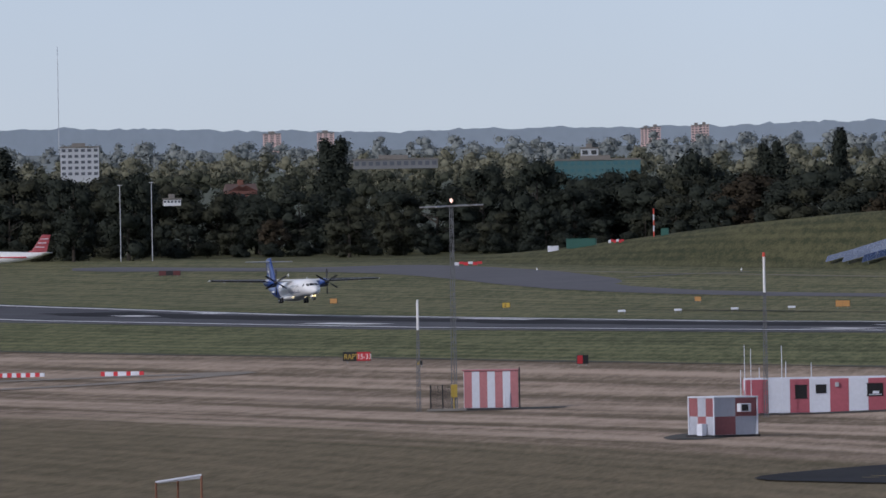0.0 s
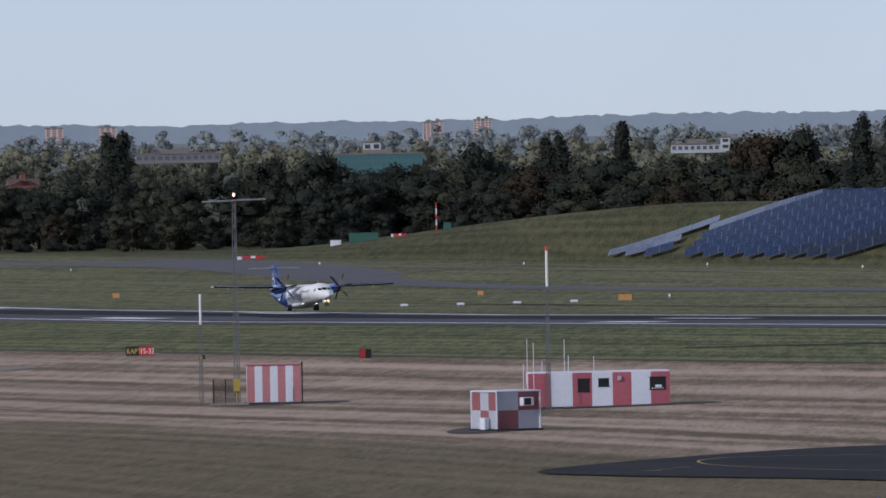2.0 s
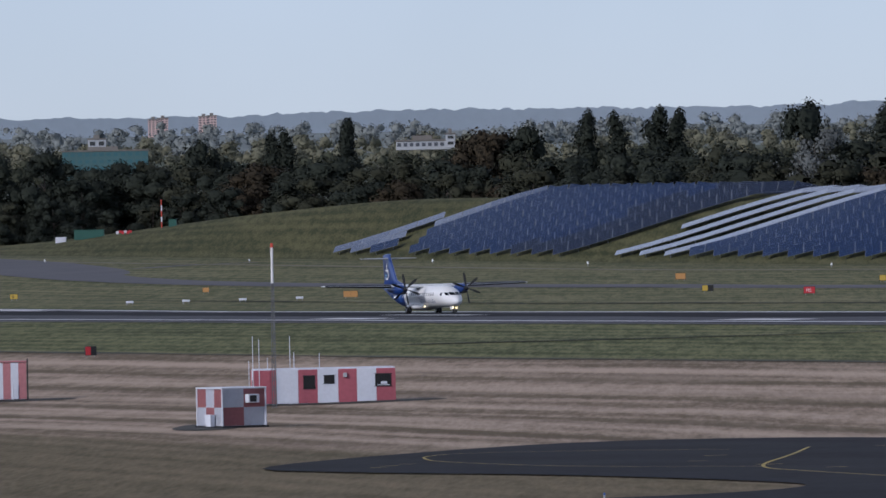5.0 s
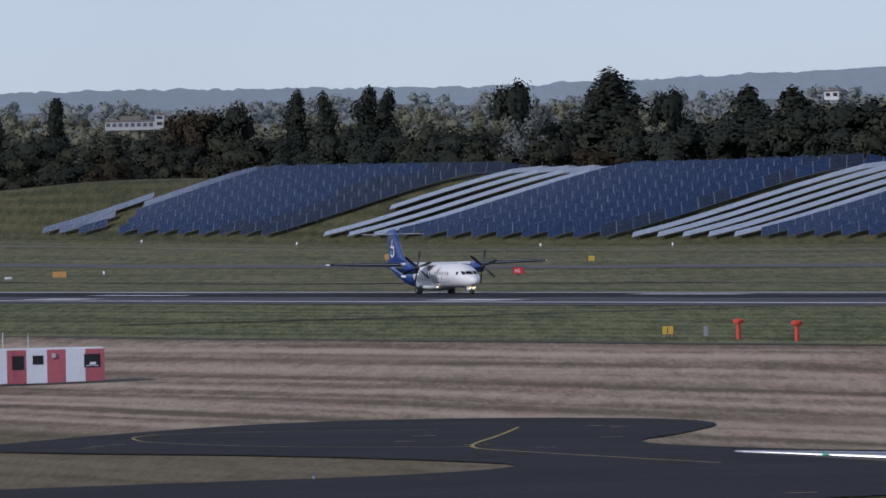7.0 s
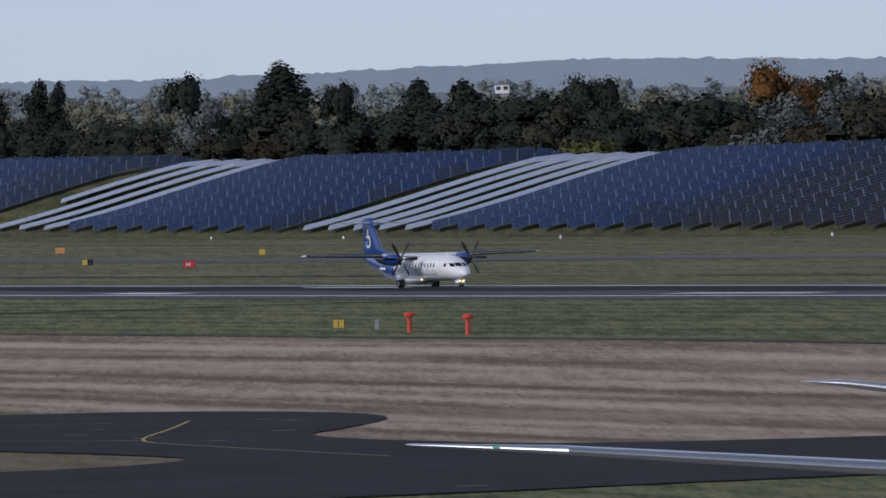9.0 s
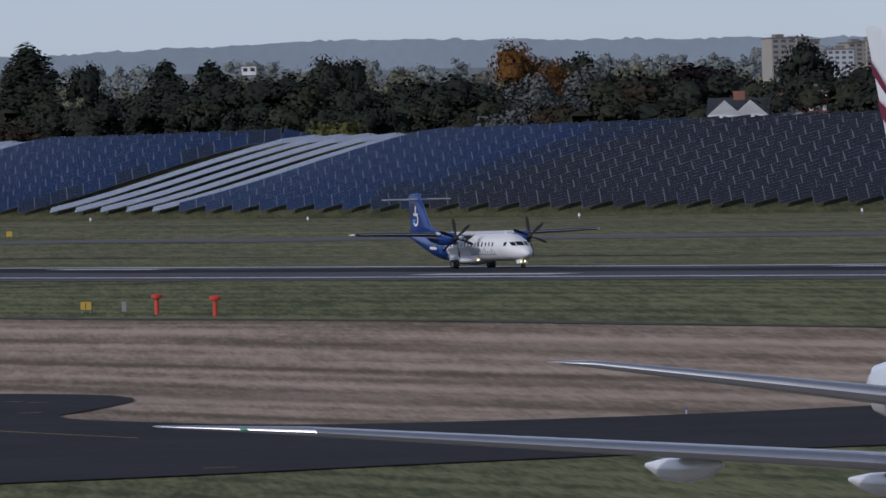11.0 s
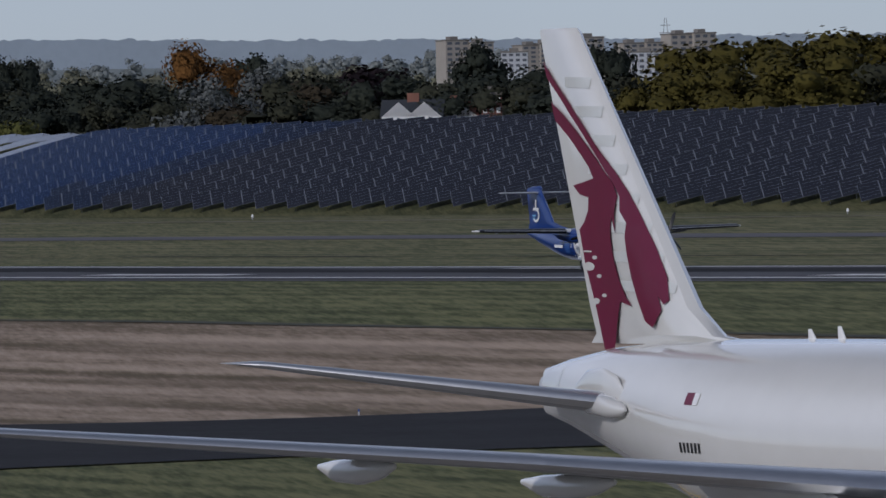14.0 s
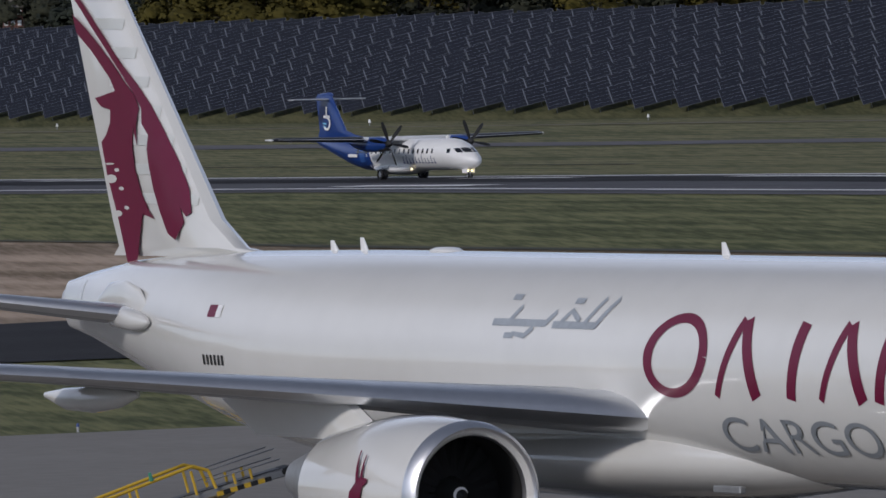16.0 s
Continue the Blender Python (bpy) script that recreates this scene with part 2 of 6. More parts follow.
def wing(bm, sections, up="z", mi=0):
    """Aerofoil sections of (leading edge point, chord, thickness); the chord runs towards -x. up: which way the thickness goes."""
    rings = []
    for p, chord, th in sections:
        p = Vector(p)
        ring = []
        for u, v in FOIL:
            d = Vector((-u * chord, 0, v * th / 1.6)) if up == "z" else Vector((-u * chord, v * th / 1.6 if v >= 0 else v * th / 0.96 * 1.0, 0))
            ring.append(bm.verts.new(p + d))
        rings.append(ring)
    skin(bm, rings, mi=mi)
    return bm


def wheel(parent, x, y, r, w, name="wheel"):
    """A tyre on its rim; the axle runs across (y)."""
    bm = bmesh.new()
    prof = [(-w / 2, r * 0.6), (-w / 2, r * 0.9), (-w * 0.3, r), (w * 0.3, r), (w / 2, r * 0.9), (w / 2, r * 0.6)]
    rings = []
    for i in range(20):
        a = 2 * math.pi * i / 20
        rings.append([bm.verts.new((q * math.cos(a), yy, q * math.sin(a))) for yy, q in prof])
    skin(bm, rings + rings[:1], closed=False)
    wh = thing_part(name, parent, pose(x, y, r))
    part("tyre", bm, DARK, wh)
    bm = bmesh.new()
    tube(bm, (0, -w * 0.35, 0), (0, w * 0.35, 0), r * 0.62, n=16)
    part("rim", bm, STEEL, wh, "grey metal rim")
    return wh


def thing_part(name, parent, m):
    ob = new(name)
    ob.parent = parent
    ob.matrix_basis = m
    return ob


def text_mesh(words, height, place):
    """Lettering in the built-in font, laid on a surface: place(u, v) gives the point for each letter point, u along, v up."""
    cu = bpy.data.curves.new("lettering", "FONT")
    cu.body, cu.size = words, height / 0.72
    ob = bpy.data.objects.new("lettering", cu)
    scene.collection.objects.link(ob)
    bpy.context.view_layer.update()
    src = ob.evaluated_get(bpy.context.evaluated_depsgraph_get()).to_mesh()
    bm = bmesh.new()
    bm.from_mesh(src)
    bpy.data.objects.remove(ob)
    for v in bm.verts:
        v.co = place(v.co.x, v.co.y)
    return bm


def strokes(bm, lines, place, step=0.25):
    """Painted bars: polylines of (u, v, width), laid on a surface by place(u, v)."""
    for line in lines:
        pts = []
        for (u0, v0, w0), (u1, v1, w1) in zip(line, line[1:]):
            k = max(1, int(math.hypot(u1 - u0, v1 - v0) / step))
            pts += [(u0 + (u1 - u0) * i / k, v0 + (v1 - v0) * i / k, w0 + (w1 - w0) * i / k) for i in range(k)]
        pts.append(line[-1])
        rows = []
        for i, (u, v, w) in enumerate(pts):
            a, b = pts[max(0, i - 1)], pts[min(len(pts) - 1, i + 1)]
            du, dv = b[0] - a[0], b[1] - a[1]
            q = math.hypot(du, dv) or 1
            nu, nv_ = -dv / q * w / 2, du / q * w / 2
            rows.append([bm.verts.new(place(u + nu * f, v + nv_ * f)) for f in (-1, -0.33, 0.33, 1)])
        for p, q in zip(rows, rows[1:]):
            for i in range(3):
                bm.faces.new((p[i], p[i + 1], q[i + 1], q[i]))
    return bm


# ---------------------------------------------------------------- the lie of the land
RUN = radians(22.7)
ACROSS = (math.cos(RUN), math.sin(RUN))
ALONG = (-math.sin(RUN), math.cos(RUN))
LEVELS = ((-9000, 0.85), (600, 0.85), (777, 0.0), (1150, -1.3), (1350, -1.3), (1500, -0.5), (2150, 3.5), (9000, 3.7))


def ease(a, b, x):
    t = min(1.0, max(0.0, (x - a) / (b - a)))
    return t * t * (3 - 2 * t)


def mound_width(s):
    return 36.5 - 2.5 * ease(1420, 1500, s)


def level(s, n):
    """Height of the ground at s metres along and n metres across from the eye, by the runway's direction."""
    z = LEVELS[-1][1]
    for (a, za), (b, zb) in zip(LEVELS, LEVELS[1:]):
        if a <= s <= b:
            z = za + (zb - za) * (s - a) / (b - a)
            break
    rise = min(1.0, max(0.0, (n - 579) / mound_width(s)))
    mound = 11.2 * (0.75 * rise + 0.25 * ease(0, 1, rise)) * (1 - ease(1600, 1930, s)) * (1 - min(1.0, max(0.0, (n - 579 - mound_width(s) - 1.0) / 42.0)))
    return z - 3.95 * (1 - ease(225, 375, n)) + 3.2 * ease(425, 580, n) + mound


def spot(s, n, up=0.0):
    return Vector((s * ALONG[0] + n * ACROSS[0], s * ALONG[1] + n * ACROSS[1], level(s, n) + up))


def along_across(x, y):
    return x * ALONG[0] + y * ALONG[1], x * ACROSS[0] + y * ACROSS[1]


def ground_at(x, y):
    return level(*along_across(x, y))


FIELD = pose(0, 0, 0, 0, 0, -67.3)  # local x runs with the landing direction, local y across


def place_at(x, y, turn=0.0, up=0.0):
    return pose(x, y, ground_at(x, y) + up, 0, 0, turn)


def lines_of(*runs):
    out = []
    for a, b, step in runs:
        k = max(1, round((b - a) / step))
        out += [a + (b - a) * i / k for i in range(k)]
    return out + [runs[-1][1]]


def build_ground():
    ss = lines_of((-4900, 0, 700), (0, 400, 50), (400, 2250, 15), (2250, 4900, 260))
    ns = lines_of((-4900, 0, 700), (0, 200, 40), (200, 760, 6), (760, 1000, 30), (1000, 4900, 400))
    verts = [(-s, n, level(s, n)) for s in ss for n in ns]
    k = len(ns)
    faces = [(i * k + j, (i + 1) * k + j, (i + 1) * k + j + 1, i * k + j + 1) for i in range(len(ss) - 1) for j in range(k - 1)]
    me = bpy.data.meshes.new("ground")
    me.from_pydata(verts, [], faces)
    me.materials.append(GRASS)
    me.polygons.foreach_set("use_smooth", [True] * len(me.polygons))
    ob = tagged(new("ground", me), "mown airfield grass, brown hay rows and green strips", "ground", kind="structure")
    ob.matrix_world = FIELD


build_ground()


def strip(name, s0, s1, n0, n1, up, material, label, category, step=15.0, wob=0.0):
    """A paved or painted strip that lies on the ground along the runway's direction."""
    ks, kn = max(1, round((s1 - s0) / step)), max(1, round((n1 - n0) / 8))
    verts, faces = [], []
    for i in range(ks + 1):
        s = s0 + (s1 - s0) * i / ks
        for j in range(kn + 1):
            n = n0 + (n1 - n0) * j / kn
            if wob and j in (0, kn):
                n += wob * noise.noise((s * 0.03, n, 1.7))
            verts.append((-s, n, level(s, n) + up))
    for i in range(ks):
        for j in range(kn):
            a = i * (kn + 1) + j
            faces.append((a, a + kn + 1, a + kn + 2, a + 1))
    me = bpy.data.meshes.new(name)
    me.from_pydata(verts, [], faces)
    me.materials.append(material)
    ob = tagged(new(name, me), label, category, kind="structure")
    ob.matrix_world = FIELD
    return ob


def sheet(name, outline, up, material, label, category, rounds=2):
    """A paved area inside a smooth plan outline of world (x, y) corners, draped on the ground."""
    pts = [Vector(p) for p in outline]
    for _ in range(rounds):
        pts = [q for a, b in zip(pts, pts[1:] + pts[:1]) for q in (a.lerp(b, 0.25), a.lerp(b, 0.75))]
    bm = bmesh.new()
    f = bm.faces.new([bm.verts.new((p.x, p.y, 0)) for p in pts])
    bmesh.ops.triangulate(bm, faces=[f])
    for _ in range(2):
        bmesh.ops.subdivide_edges(bm, edges=[e for e in bm.edges if e.calc_length() > 15], cuts=1)
        bmesh.ops.triangulate(bm, faces=bm.faces[:])
    for v in bm.verts:
        v.co.z = ground_at(v.co.x, v.co.y) + up
    me = finish(name, bm, material, smooth=False)
    return tagged(new(name, me), label, category, kind="structure")


def band(name, path, width, up, material, label, category, rounds=2):
    """A painted line or track along a smooth plan path of world (x, y) points."""
    pts = [Vector(p) for p in path]
    for _ in range(rounds):
        pts = [pts[0]] + [q for a, b in zip(pts, pts[1:]) for q in (a.lerp(b, 0.25), a.lerp(b, 0.75))] + [pts[-1]]
    bm = bmesh.new()

    def lay(u, v):
        return Vector((u, v, ground_at(u, v) + up))
    strokes(bm, [[(p.x, p.y, width) for p in pts]], lay, step=10)
    me = finish(name, bm, material, smooth=False)
    return tagged(new(name, me), label, category, kind="structure")


# runway, its rubber, edges and marks
strip("runway", 250, 2350, 361, 411, 0.06, RUNWAY, "grey asphalt runway with dark tyre rubber along its middle", "runway")
strip("runway_rubber", 420, 1420, 384, 401, 0.075, RUBBER_STREAK, "black tyre rubber on the runway's middle", "runway", wob=6.0)
strip("runway_shoulder", 250, 2350, 358.4, 360.9, 0.05, FAR_TARMAC, "pale gravelly edge of the runway", "runway", wob=0.8)
strip("field_edge", 250, 1900, 301.6, 303.2, 0.05, mat("rank_dark_grass", (0.045, 0.045, 0.024), 0.95, vary=0.5, size=2), "dark rank grass along the mown field edge", "grass", step=6.0, wob=1.2)
strip("edge_line", 250, 2350, 364.3, 366.0, 0.09, LINE_WHITE, "worn white runway edge line", "runway marking")
strip("edge_line", 250, 2350, 405.8, 408.2, 0.09, LINE_WHITE, "worn white runway edge line", "runway marking")
for s0, s1, n0, n1 in ((1196, 1225, 370, 375.5), (1214, 1246, 400, 403.5), (1364, 1378, 385, 390), (1377, 1392, 402, 405), (995, 1014, 369, 373.5), (1011, 1042, 388, 391),
                       (870, 890, 369.5, 374), (870, 898, 397, 400), (728, 757, 371.5, 375.5), (700, 725, 398.5, 401), (631, 649, 398, 400.5), (602, 622, 370, 374.5), (570, 609, 399, 401.5), (472, 492, 370, 374.5)):
    strip("touchdown_bar", s0, s1, n0, n1, 0.1, LINE_WHITE, "worn white painted touchdown bar on the runway", "runway marking")
# tarmac beyond the runway
strip("far_taxiway", 250, 1440, 494, 503, 0.06, FAR_TARMAC, "grey far taxiway beyond the runway", "taxiway", wob=1.5)
strip("service_road", 250, 1700, 548, 551, 0.06, mat("worn_track", (0.16, 0.14, 0.09), 0.9, vary=0.2, size=3), "pale worn service track at the foot of the mound", "track", wob=1.0)
strip("drain_line", 700, 1330, 449, 450.2, 0.06, ASPHALT, "thin dark cable trench in the grass", "trench", wob=1.5)
sheet("far_apron", [(-255, 1988), (-208, 1896), (-190, 1865), (-169, 1868), (-154, 1829), (-130, 1738), (-112, 1647), (-107, 1608), (-108, 1585), (-90, 1519), (-68, 1452), (-67, 1436), (-99, 1512), (-124, 1594), (-150, 1713), (-171, 1788), (-203, 1856), (-247, 1925)],
      0.07, FAR_TARMAC, "grey curving taxiway before the far trees", "taxiway", rounds=1)
band("far_track", [(-108, 1640), (-99.9, 1655), (-87.5, 1656)], 5, 0.06, FAR_TARMAC, "thin grey track at the foot of the mound", "track")
# tarmac before the runway
sheet("taxiway", [(-30, 531), (-21, 558), (-10, 580), (6, 580), (18, 562), (14, 536), (10, 520), (17, 504), (24, 494), (38, 494), (70, 503), (140, 522),
                  (150, 462), (90, 448), (50, 441), (30, 432), (10, 418), (-30, 404), (-120, 380), (-120, 432), (-40, 449), (-14, 463), (-2, 468), (5, 480), (0, 492), (-10, 508), (-22, 519)],
      0.07, ASPHALT, "nearly black asphalt taxiway with a rounded holding bay", "taxiway")
sheet("apron", [(-60, 330), (20, 350), (34, 353), (60, 362), (160, 385), (200, 200), (120, 40), (-40, 60)], 0.08, CONCRETE, "pale brown concrete aircraft apron", "apron", rounds=1)
band("taxi_line", [(4.4, 555), (3.1, 537), (1.4, 521), (1.5, 513), (2.6, 509), (8.9, 492), (14.4, 478)], 0.22, 0.1, LINE_YELLOW, "worn yellow taxi guide line", "taxiway marking")
band("taxi_line", [(1.3, 516), (-9.5, 522), (-17.8, 537), (-19, 545), (-19, 550), (-17, 556), (-8.7, 556), (-0.4, 553)], 0.18, 0.1, LINE_YELLOW, "worn yellow taxi guide line", "taxiway marking")
for x, y, w in ((9, 530, 1.4), (8.5, 555, 1.2), (10, 552, 1.2), (-21, 531, 1.0), (-20, 534, 1.0), (-21.5, 528, 1.0), (-2, 540, 1.3), (1, 520, 1.6), (16, 430, 1.6), (5, 512, 1.2), (-3, 529, 1.2)):
    band("lead_dash", [(x, y), (x + w, y + 0.15)], 0.35, 0.1, LINE_YELLOW, "short worn yellow dash on the taxiway", "taxiway marking", rounds=0)
# flat dark band drawn for the trench line
band("shadow_trench", [(-33, 905), (0, 868), (30, 850)], 1.6, 0.06, ASPHALT, "dark narrow trench line in the grass", "track")
band("access_track", [(-160, 992), (-118, 984), (-104, 972), (-130, 935), (-190, 915)], 7, 0.06, mat("gravel_track", (0.24, 0.205, 0.165), 0.9, vary=0.2, size=3), "pale dusty access track", "track")

# ---------------------------------------------------------------- the landing turboprop


def build_turboprop():
    """Origin on the ground between the main wheels; +x towards the nose, +z up."""
    t = thing("turboprop_airliner", "white and deep blue twin-turboprop airliner rolling on its wheels", "aircraft")
    # fuselage: white front, blue tail, split at a raked line
    st = [(12.35, 1.72, 0.05, 0.05), (12.15, 1.75, 0.36, 0.32), (11.7, 1.83, 0.68, 0.6), (11.1, 1.93, 0.95, 0.82), (10.5, 2.05, 1.14, 1.0), (9.8, 2.2, 1.3, 1.18), (9.1, 2.31, 1.4, 1.3), (8.2, 2.35, 1.43, 1.35),
          (4.0, 2.35, 1.43, 1.35), (0.0, 2.35, 1.43, 1.35), (-3.6, 2.35, 1.43, 1.35)]
    bm = bmesh.new()
    body(bm, st, 36)
    fus = part("fuselage", bm, WHITE, t, "white painted fuselage")
    bm = bmesh.new()
    body(bm, [(-3.6, 2.35, 1.43, 1.35), (-5.5, 2.4, 1.42, 1.32), (-7.5, 2.6, 1.24, 1.12), (-9.5, 2.9, 0.95, 0.86), (-11.5, 3.2, 0.6, 0.58), (-13.2, 3.45, 0.28, 0.32), (-14.4, 3.6, 0.05, 0.08)], 36)
    part("tail_cone", bm, BLUE, t, "deep blue rear fuselage")

    def ring_at(u):
        for p, q in zip(st, st[1:]):
            if q[0] <= u <= p[0]:
                f = (p[0] - u) / (p[0] - q[0])
                return [i + (k - i) * f for i, k in zip(p[1:], q[1:])]
        return st[-1][1:]

    def skin_at(u, v, off=0.02):
        """A point on the starboard side at u along, v up."""
        zc, w, h = ring_at(u)
        q = max(0.0, 1 - ((v - zc) / (h + 1e-6)) ** 2)
        return Vector((u, -(w * math.sqrt(q) + off), v))

    def nose_at(y, z, off=0.02):
        """A point on the front at y across, z up."""
        u = 12.3
        while u > 8:
            zc, w, h = ring_at(u)
            if (y / w) ** 2 + ((z - zc) / h) ** 2 <= 1:
                break
            u -= 0.02
        return Vector((u + off, y, z + off))

    def port_at(u, v):
        p = skin_at(u, v)
        return Vector((p.x, -p.y, p.z))
    # swept blue boundary panel at the white and blue join
    for side in (skin_at, port_at):
        bm = bmesh.new()
        strokes(bm, [[(-3.7, 1.15, 1.6), (-3.3, 1.7, 0.9), (-3.25, 2.3, 0.45), (-3.6, 3.2, 0.2)]], side, 0.15)
        part("livery_panel", bm, BLUE, fus, "blue livery edge")
        for i in range(17):
            u = 7.1 - i * 0.76
            bm = bmesh.new()
            strokes(bm, [[(u, 2.46, 0.26), (u, 2.86, 0.26)]], side)
            part("window", bm, BLACK_GLASS, fus, "small dark cabin window")
        # airline name as plain strokes
        bm = bmesh.new()
        ln = []
        for i, (h, dz) in enumerate(((0.62, 0), (0.7, 0.04), (0.42, 0), (0.42, 0), (0.6, 0), (0.42, 0), (0.7, 0.04), (0.42, 0), (0.42, 0), (0.62, 0), (0.42, 0))):
            u = 7.4 - 0.5 * (10 - i)
            if side is skin_at:
                ln.append([(u, 1.62, 0.1), (u, 1.62 + h, 0.1)])
                ln.append([(u - 0.14, 1.66, 0.1), (u + 0.14, 1.66, 0.1)])
        if ln:
            bm.free()
            navy = mat("navy_mark", (0.02, 0.045, 0.16), 0.4)
            for line in ln:
                bm = bmesh.new()
                strokes(bm, [line], side)
                part("name_mark", bm, navy, fus, "small navy stroke")
        else:
            bm.free()
        bm = bmesh.new()
        strokes(bm, [[(9.75, 2.66, 0.36), (9.35, 2.64, 0.36)]], side, 0.1)
        part("cockpit_side_window", bm, BLACK_GLASS, fus, "dark cockpit side window")
        bm = bmesh.new()
        strokes(bm, [[(-6.6, 2.35, 0.26), (-5.1, 2.3, 0.26)]], side)
        part("registration_bar", bm, WHITE, fus, "small white bar")
        bm = bmesh.new()
        strokes(bm, [[(-4.3, 1.75, 0.75), (-4.3, 3.3, 0.75)]], side)
        part("rear_door", bm, mat("mid_blue_paint", (0.03, 0.09, 0.28), 0.35), fus, "blue rear cabin door")
    # windscreen, four panes
    for y0, y1, lo, hi in ((-0.66, -0.05, 2.5, 2.88), (0.05, 0.66, 2.5, 2.88), (-1.02, -0.72, 2.48, 2.84), (0.72, 1.02, 2.48, 2.84)):
        bm = bmesh.new()
        rows = [[bm.verts.new(nose_at(y0 + (y1 - y0) * g / 4, lo + (hi - lo) * f / 3)) for g in range(5)] for f in range(4)]
        for p, q in zip(rows, rows[1:]):
            for i in range(4):
                bm.faces.new((p[i], p[i + 1], q[i + 1], q[i]))
        part("windscreen_pane", bm, BLACK_GLASS, fus, "dark windscreen pane")
    # high wing
    bm = bmesh.new()
    wing(bm, [((1.9, 4.9, 3.68), 2.55, 0.42), ((1.95, 0, 3.66), 2.57, 0.45), ((1.9, -4.9, 3.68), 2.55, 0.42)])
    part("wing_centre", bm, WHITE, t, "white wing centre section")
    for sy in (-1, 1):
        bm = bmesh.new()
        wing(bm, [((1.9, sy * 4.9, 3.68), 2.55, 0.5), ((1.45, sy * 13.1, 3.86), 1.6, 0.32), ((1.15, sy * 13.45, 3.88), 1.2, 0.1)])
        w = part("wing", bm, mat("dark_slate_wing_paint", (0.022, 0.025, 0.034), 0.4, vary=0.1), t, "dark grey outer wing")
        bm = bmesh.new()
        tube(bm, (1.93, sy * 4.9, 3.74), (1.47, sy * 13.1, 3.9), 0.04, 0.03, 8)
        part("leading_edge", bm, SILVER, w, "pale grey de-icing edge")
        bm = bmesh.new()
        body(bm, [(1.25, 3.87, 0.05, 0.05, sy * 13.45), (0.9, 3.88, 0.13, 0.1, sy * 13.5), (-0.1, 3.88, 0.05, 0.05, sy * 13.45)], 8)
        part("wing_tip", bm, WHITE, w, "white wing tip")
        for yy in (6.6, 8.6, 10.8):
            bm = bmesh.new()
            body(bm, [(0.6, 3.62 + yy * 0.02, 0.03, 0.05, sy * yy), (-0.3, 3.52 + yy * 0.02, 0.09, 0.14, sy * yy), (-1.1, 3.55 + yy * 0.02, 0.03, 0.04, sy * yy)], 8)
            part("flap_fairing", bm, SILVER, w)
        # engine nacelle and propeller
        bm = bmesh.new()
        body(bm, [(4.35, 3.35, 0.3, 0.3, sy * 4.05), (4.0, 3.32, 0.48, 0.52, sy * 4.05), (3.0, 3.3, 0.58, 0.66, sy * 4.05), (1.2, 3.3, 0.56, 0.66, sy * 4.05),
                  (-0.8, 3.4, 0.42, 0.45, sy * 4.05), (-2.0, 3.5, 0.12, 0.14, sy * 4.05)], 20)
        nac = part("engine_nacelle", bm, BLUE, t, "deep blue engine nacelle")
        bm = bmesh.new()
        body(bm, [(4.32, 2.86, 0.3, 0.1, sy * 4.05), (4.1, 2.86, 0.34, 0.14, sy * 4.05), (3.2, 2.8, 0.3, 0.14, sy * 4.05)], 12)
        part("air_intake", bm, DARK, nac, "dark intake lip")
        bm = bmesh.new()
        box(bm, -0.9, 0.9, sy * 4.05 - 0.06, sy * 4.05 + 0.06, 2.62, 2.72)
        part("exhaust", bm, STEEL, nac)
        prop = thing_part("propeller", t, pose(4.5, sy * 4.05, 3.35))
        bm = bmesh.new()
        body(bm, [(-0.15, 0, 0.3, 0.3), (0.1, 0, 0.27, 0.27), (0.35, 0, 0.16, 0.16), (0.48, 0, 0.02, 0.02)], 16)
        part("spinner", bm, DARK, prop, "dark spinner")
        blade = bmesh.new()
        rings = []
        for r, c, tw in ((0.22, 0.14, 60), (0.6, 0.26, 48), (1.1, 0.33, 36), (1.6, 0.31, 28), (1.88, 0.2, 24), (1.965, 0.08, 22)):
            a = radians(tw)
            rings.append([blade.verts.new((f * c / 2 * math.sin(a) + g * 0.02 * math.cos(a), f * c / 2 * math.cos(a) - g * 0.02 * math.sin(a), r)) for f, g in ((-1, 0), (0, 1), (1, 0), (0, -1))])
        skin(blade, rings)
        bmesh_data = finish("blade", blade, SIGN_BLACK)
        for i in range(6):
            share("blade", bmesh_data, prop, pose(0.05, 0, 0, 60 * i))
        PROPS.append(prop)
    # fin and T tail
    bm = bmesh.new()
    wing(bm, [((-5.2, 0, 3.6), 8.6, 0.14), ((-7.6, 0, 3.95), 6.3, 0.34), ((-9.2, 0, 4.35), 4.5, 0.36), ((-11.4, 0, 7.25), 2.75, 0.28), ((-11.6, 0, 7.5), 2.3, 0.2)], up="y")
    fin = part("fin", bm, BLUE, t, "deep blue fin")
    for sy in (-1, 1):
        bm = bmesh.new()

        def fin_at(u, v, s=sy):
            return Vector((u, s * 0.27, v))
        arc = [(-12.05 + 0.52 * math.cos(a), 4.98 + 0.52 * math.sin(a), 0.22) for a in [radians(x) for x in range(-150, 120, 18)]]
        strokes(bm, [arc, [(-12.55, 5.55, 0.24), (-11.5, 5.55, 0.2)], [(-12.1, 5.4, 0.22), (-12.05, 6.4, 0.2)]], fin_at, 0.2)
        part("tail_mark", bm, WHITE, fin, "white curved line mark")
        bm = bmesh.new()
        strokes(bm, [[(-12.7, 4.95, 0.16), (-12.1, 4.95, 0.16)], [(-12.7, 4.7, 0.12), (-12.2, 4.7, 0.12)]], fin_at, 0.2)
        part("tail_mark", bm, mat("sky_blue_mark", (0.18, 0.45, 0.7), 0.4), fin, "pale blue short bars")
    bm = bmesh.new()
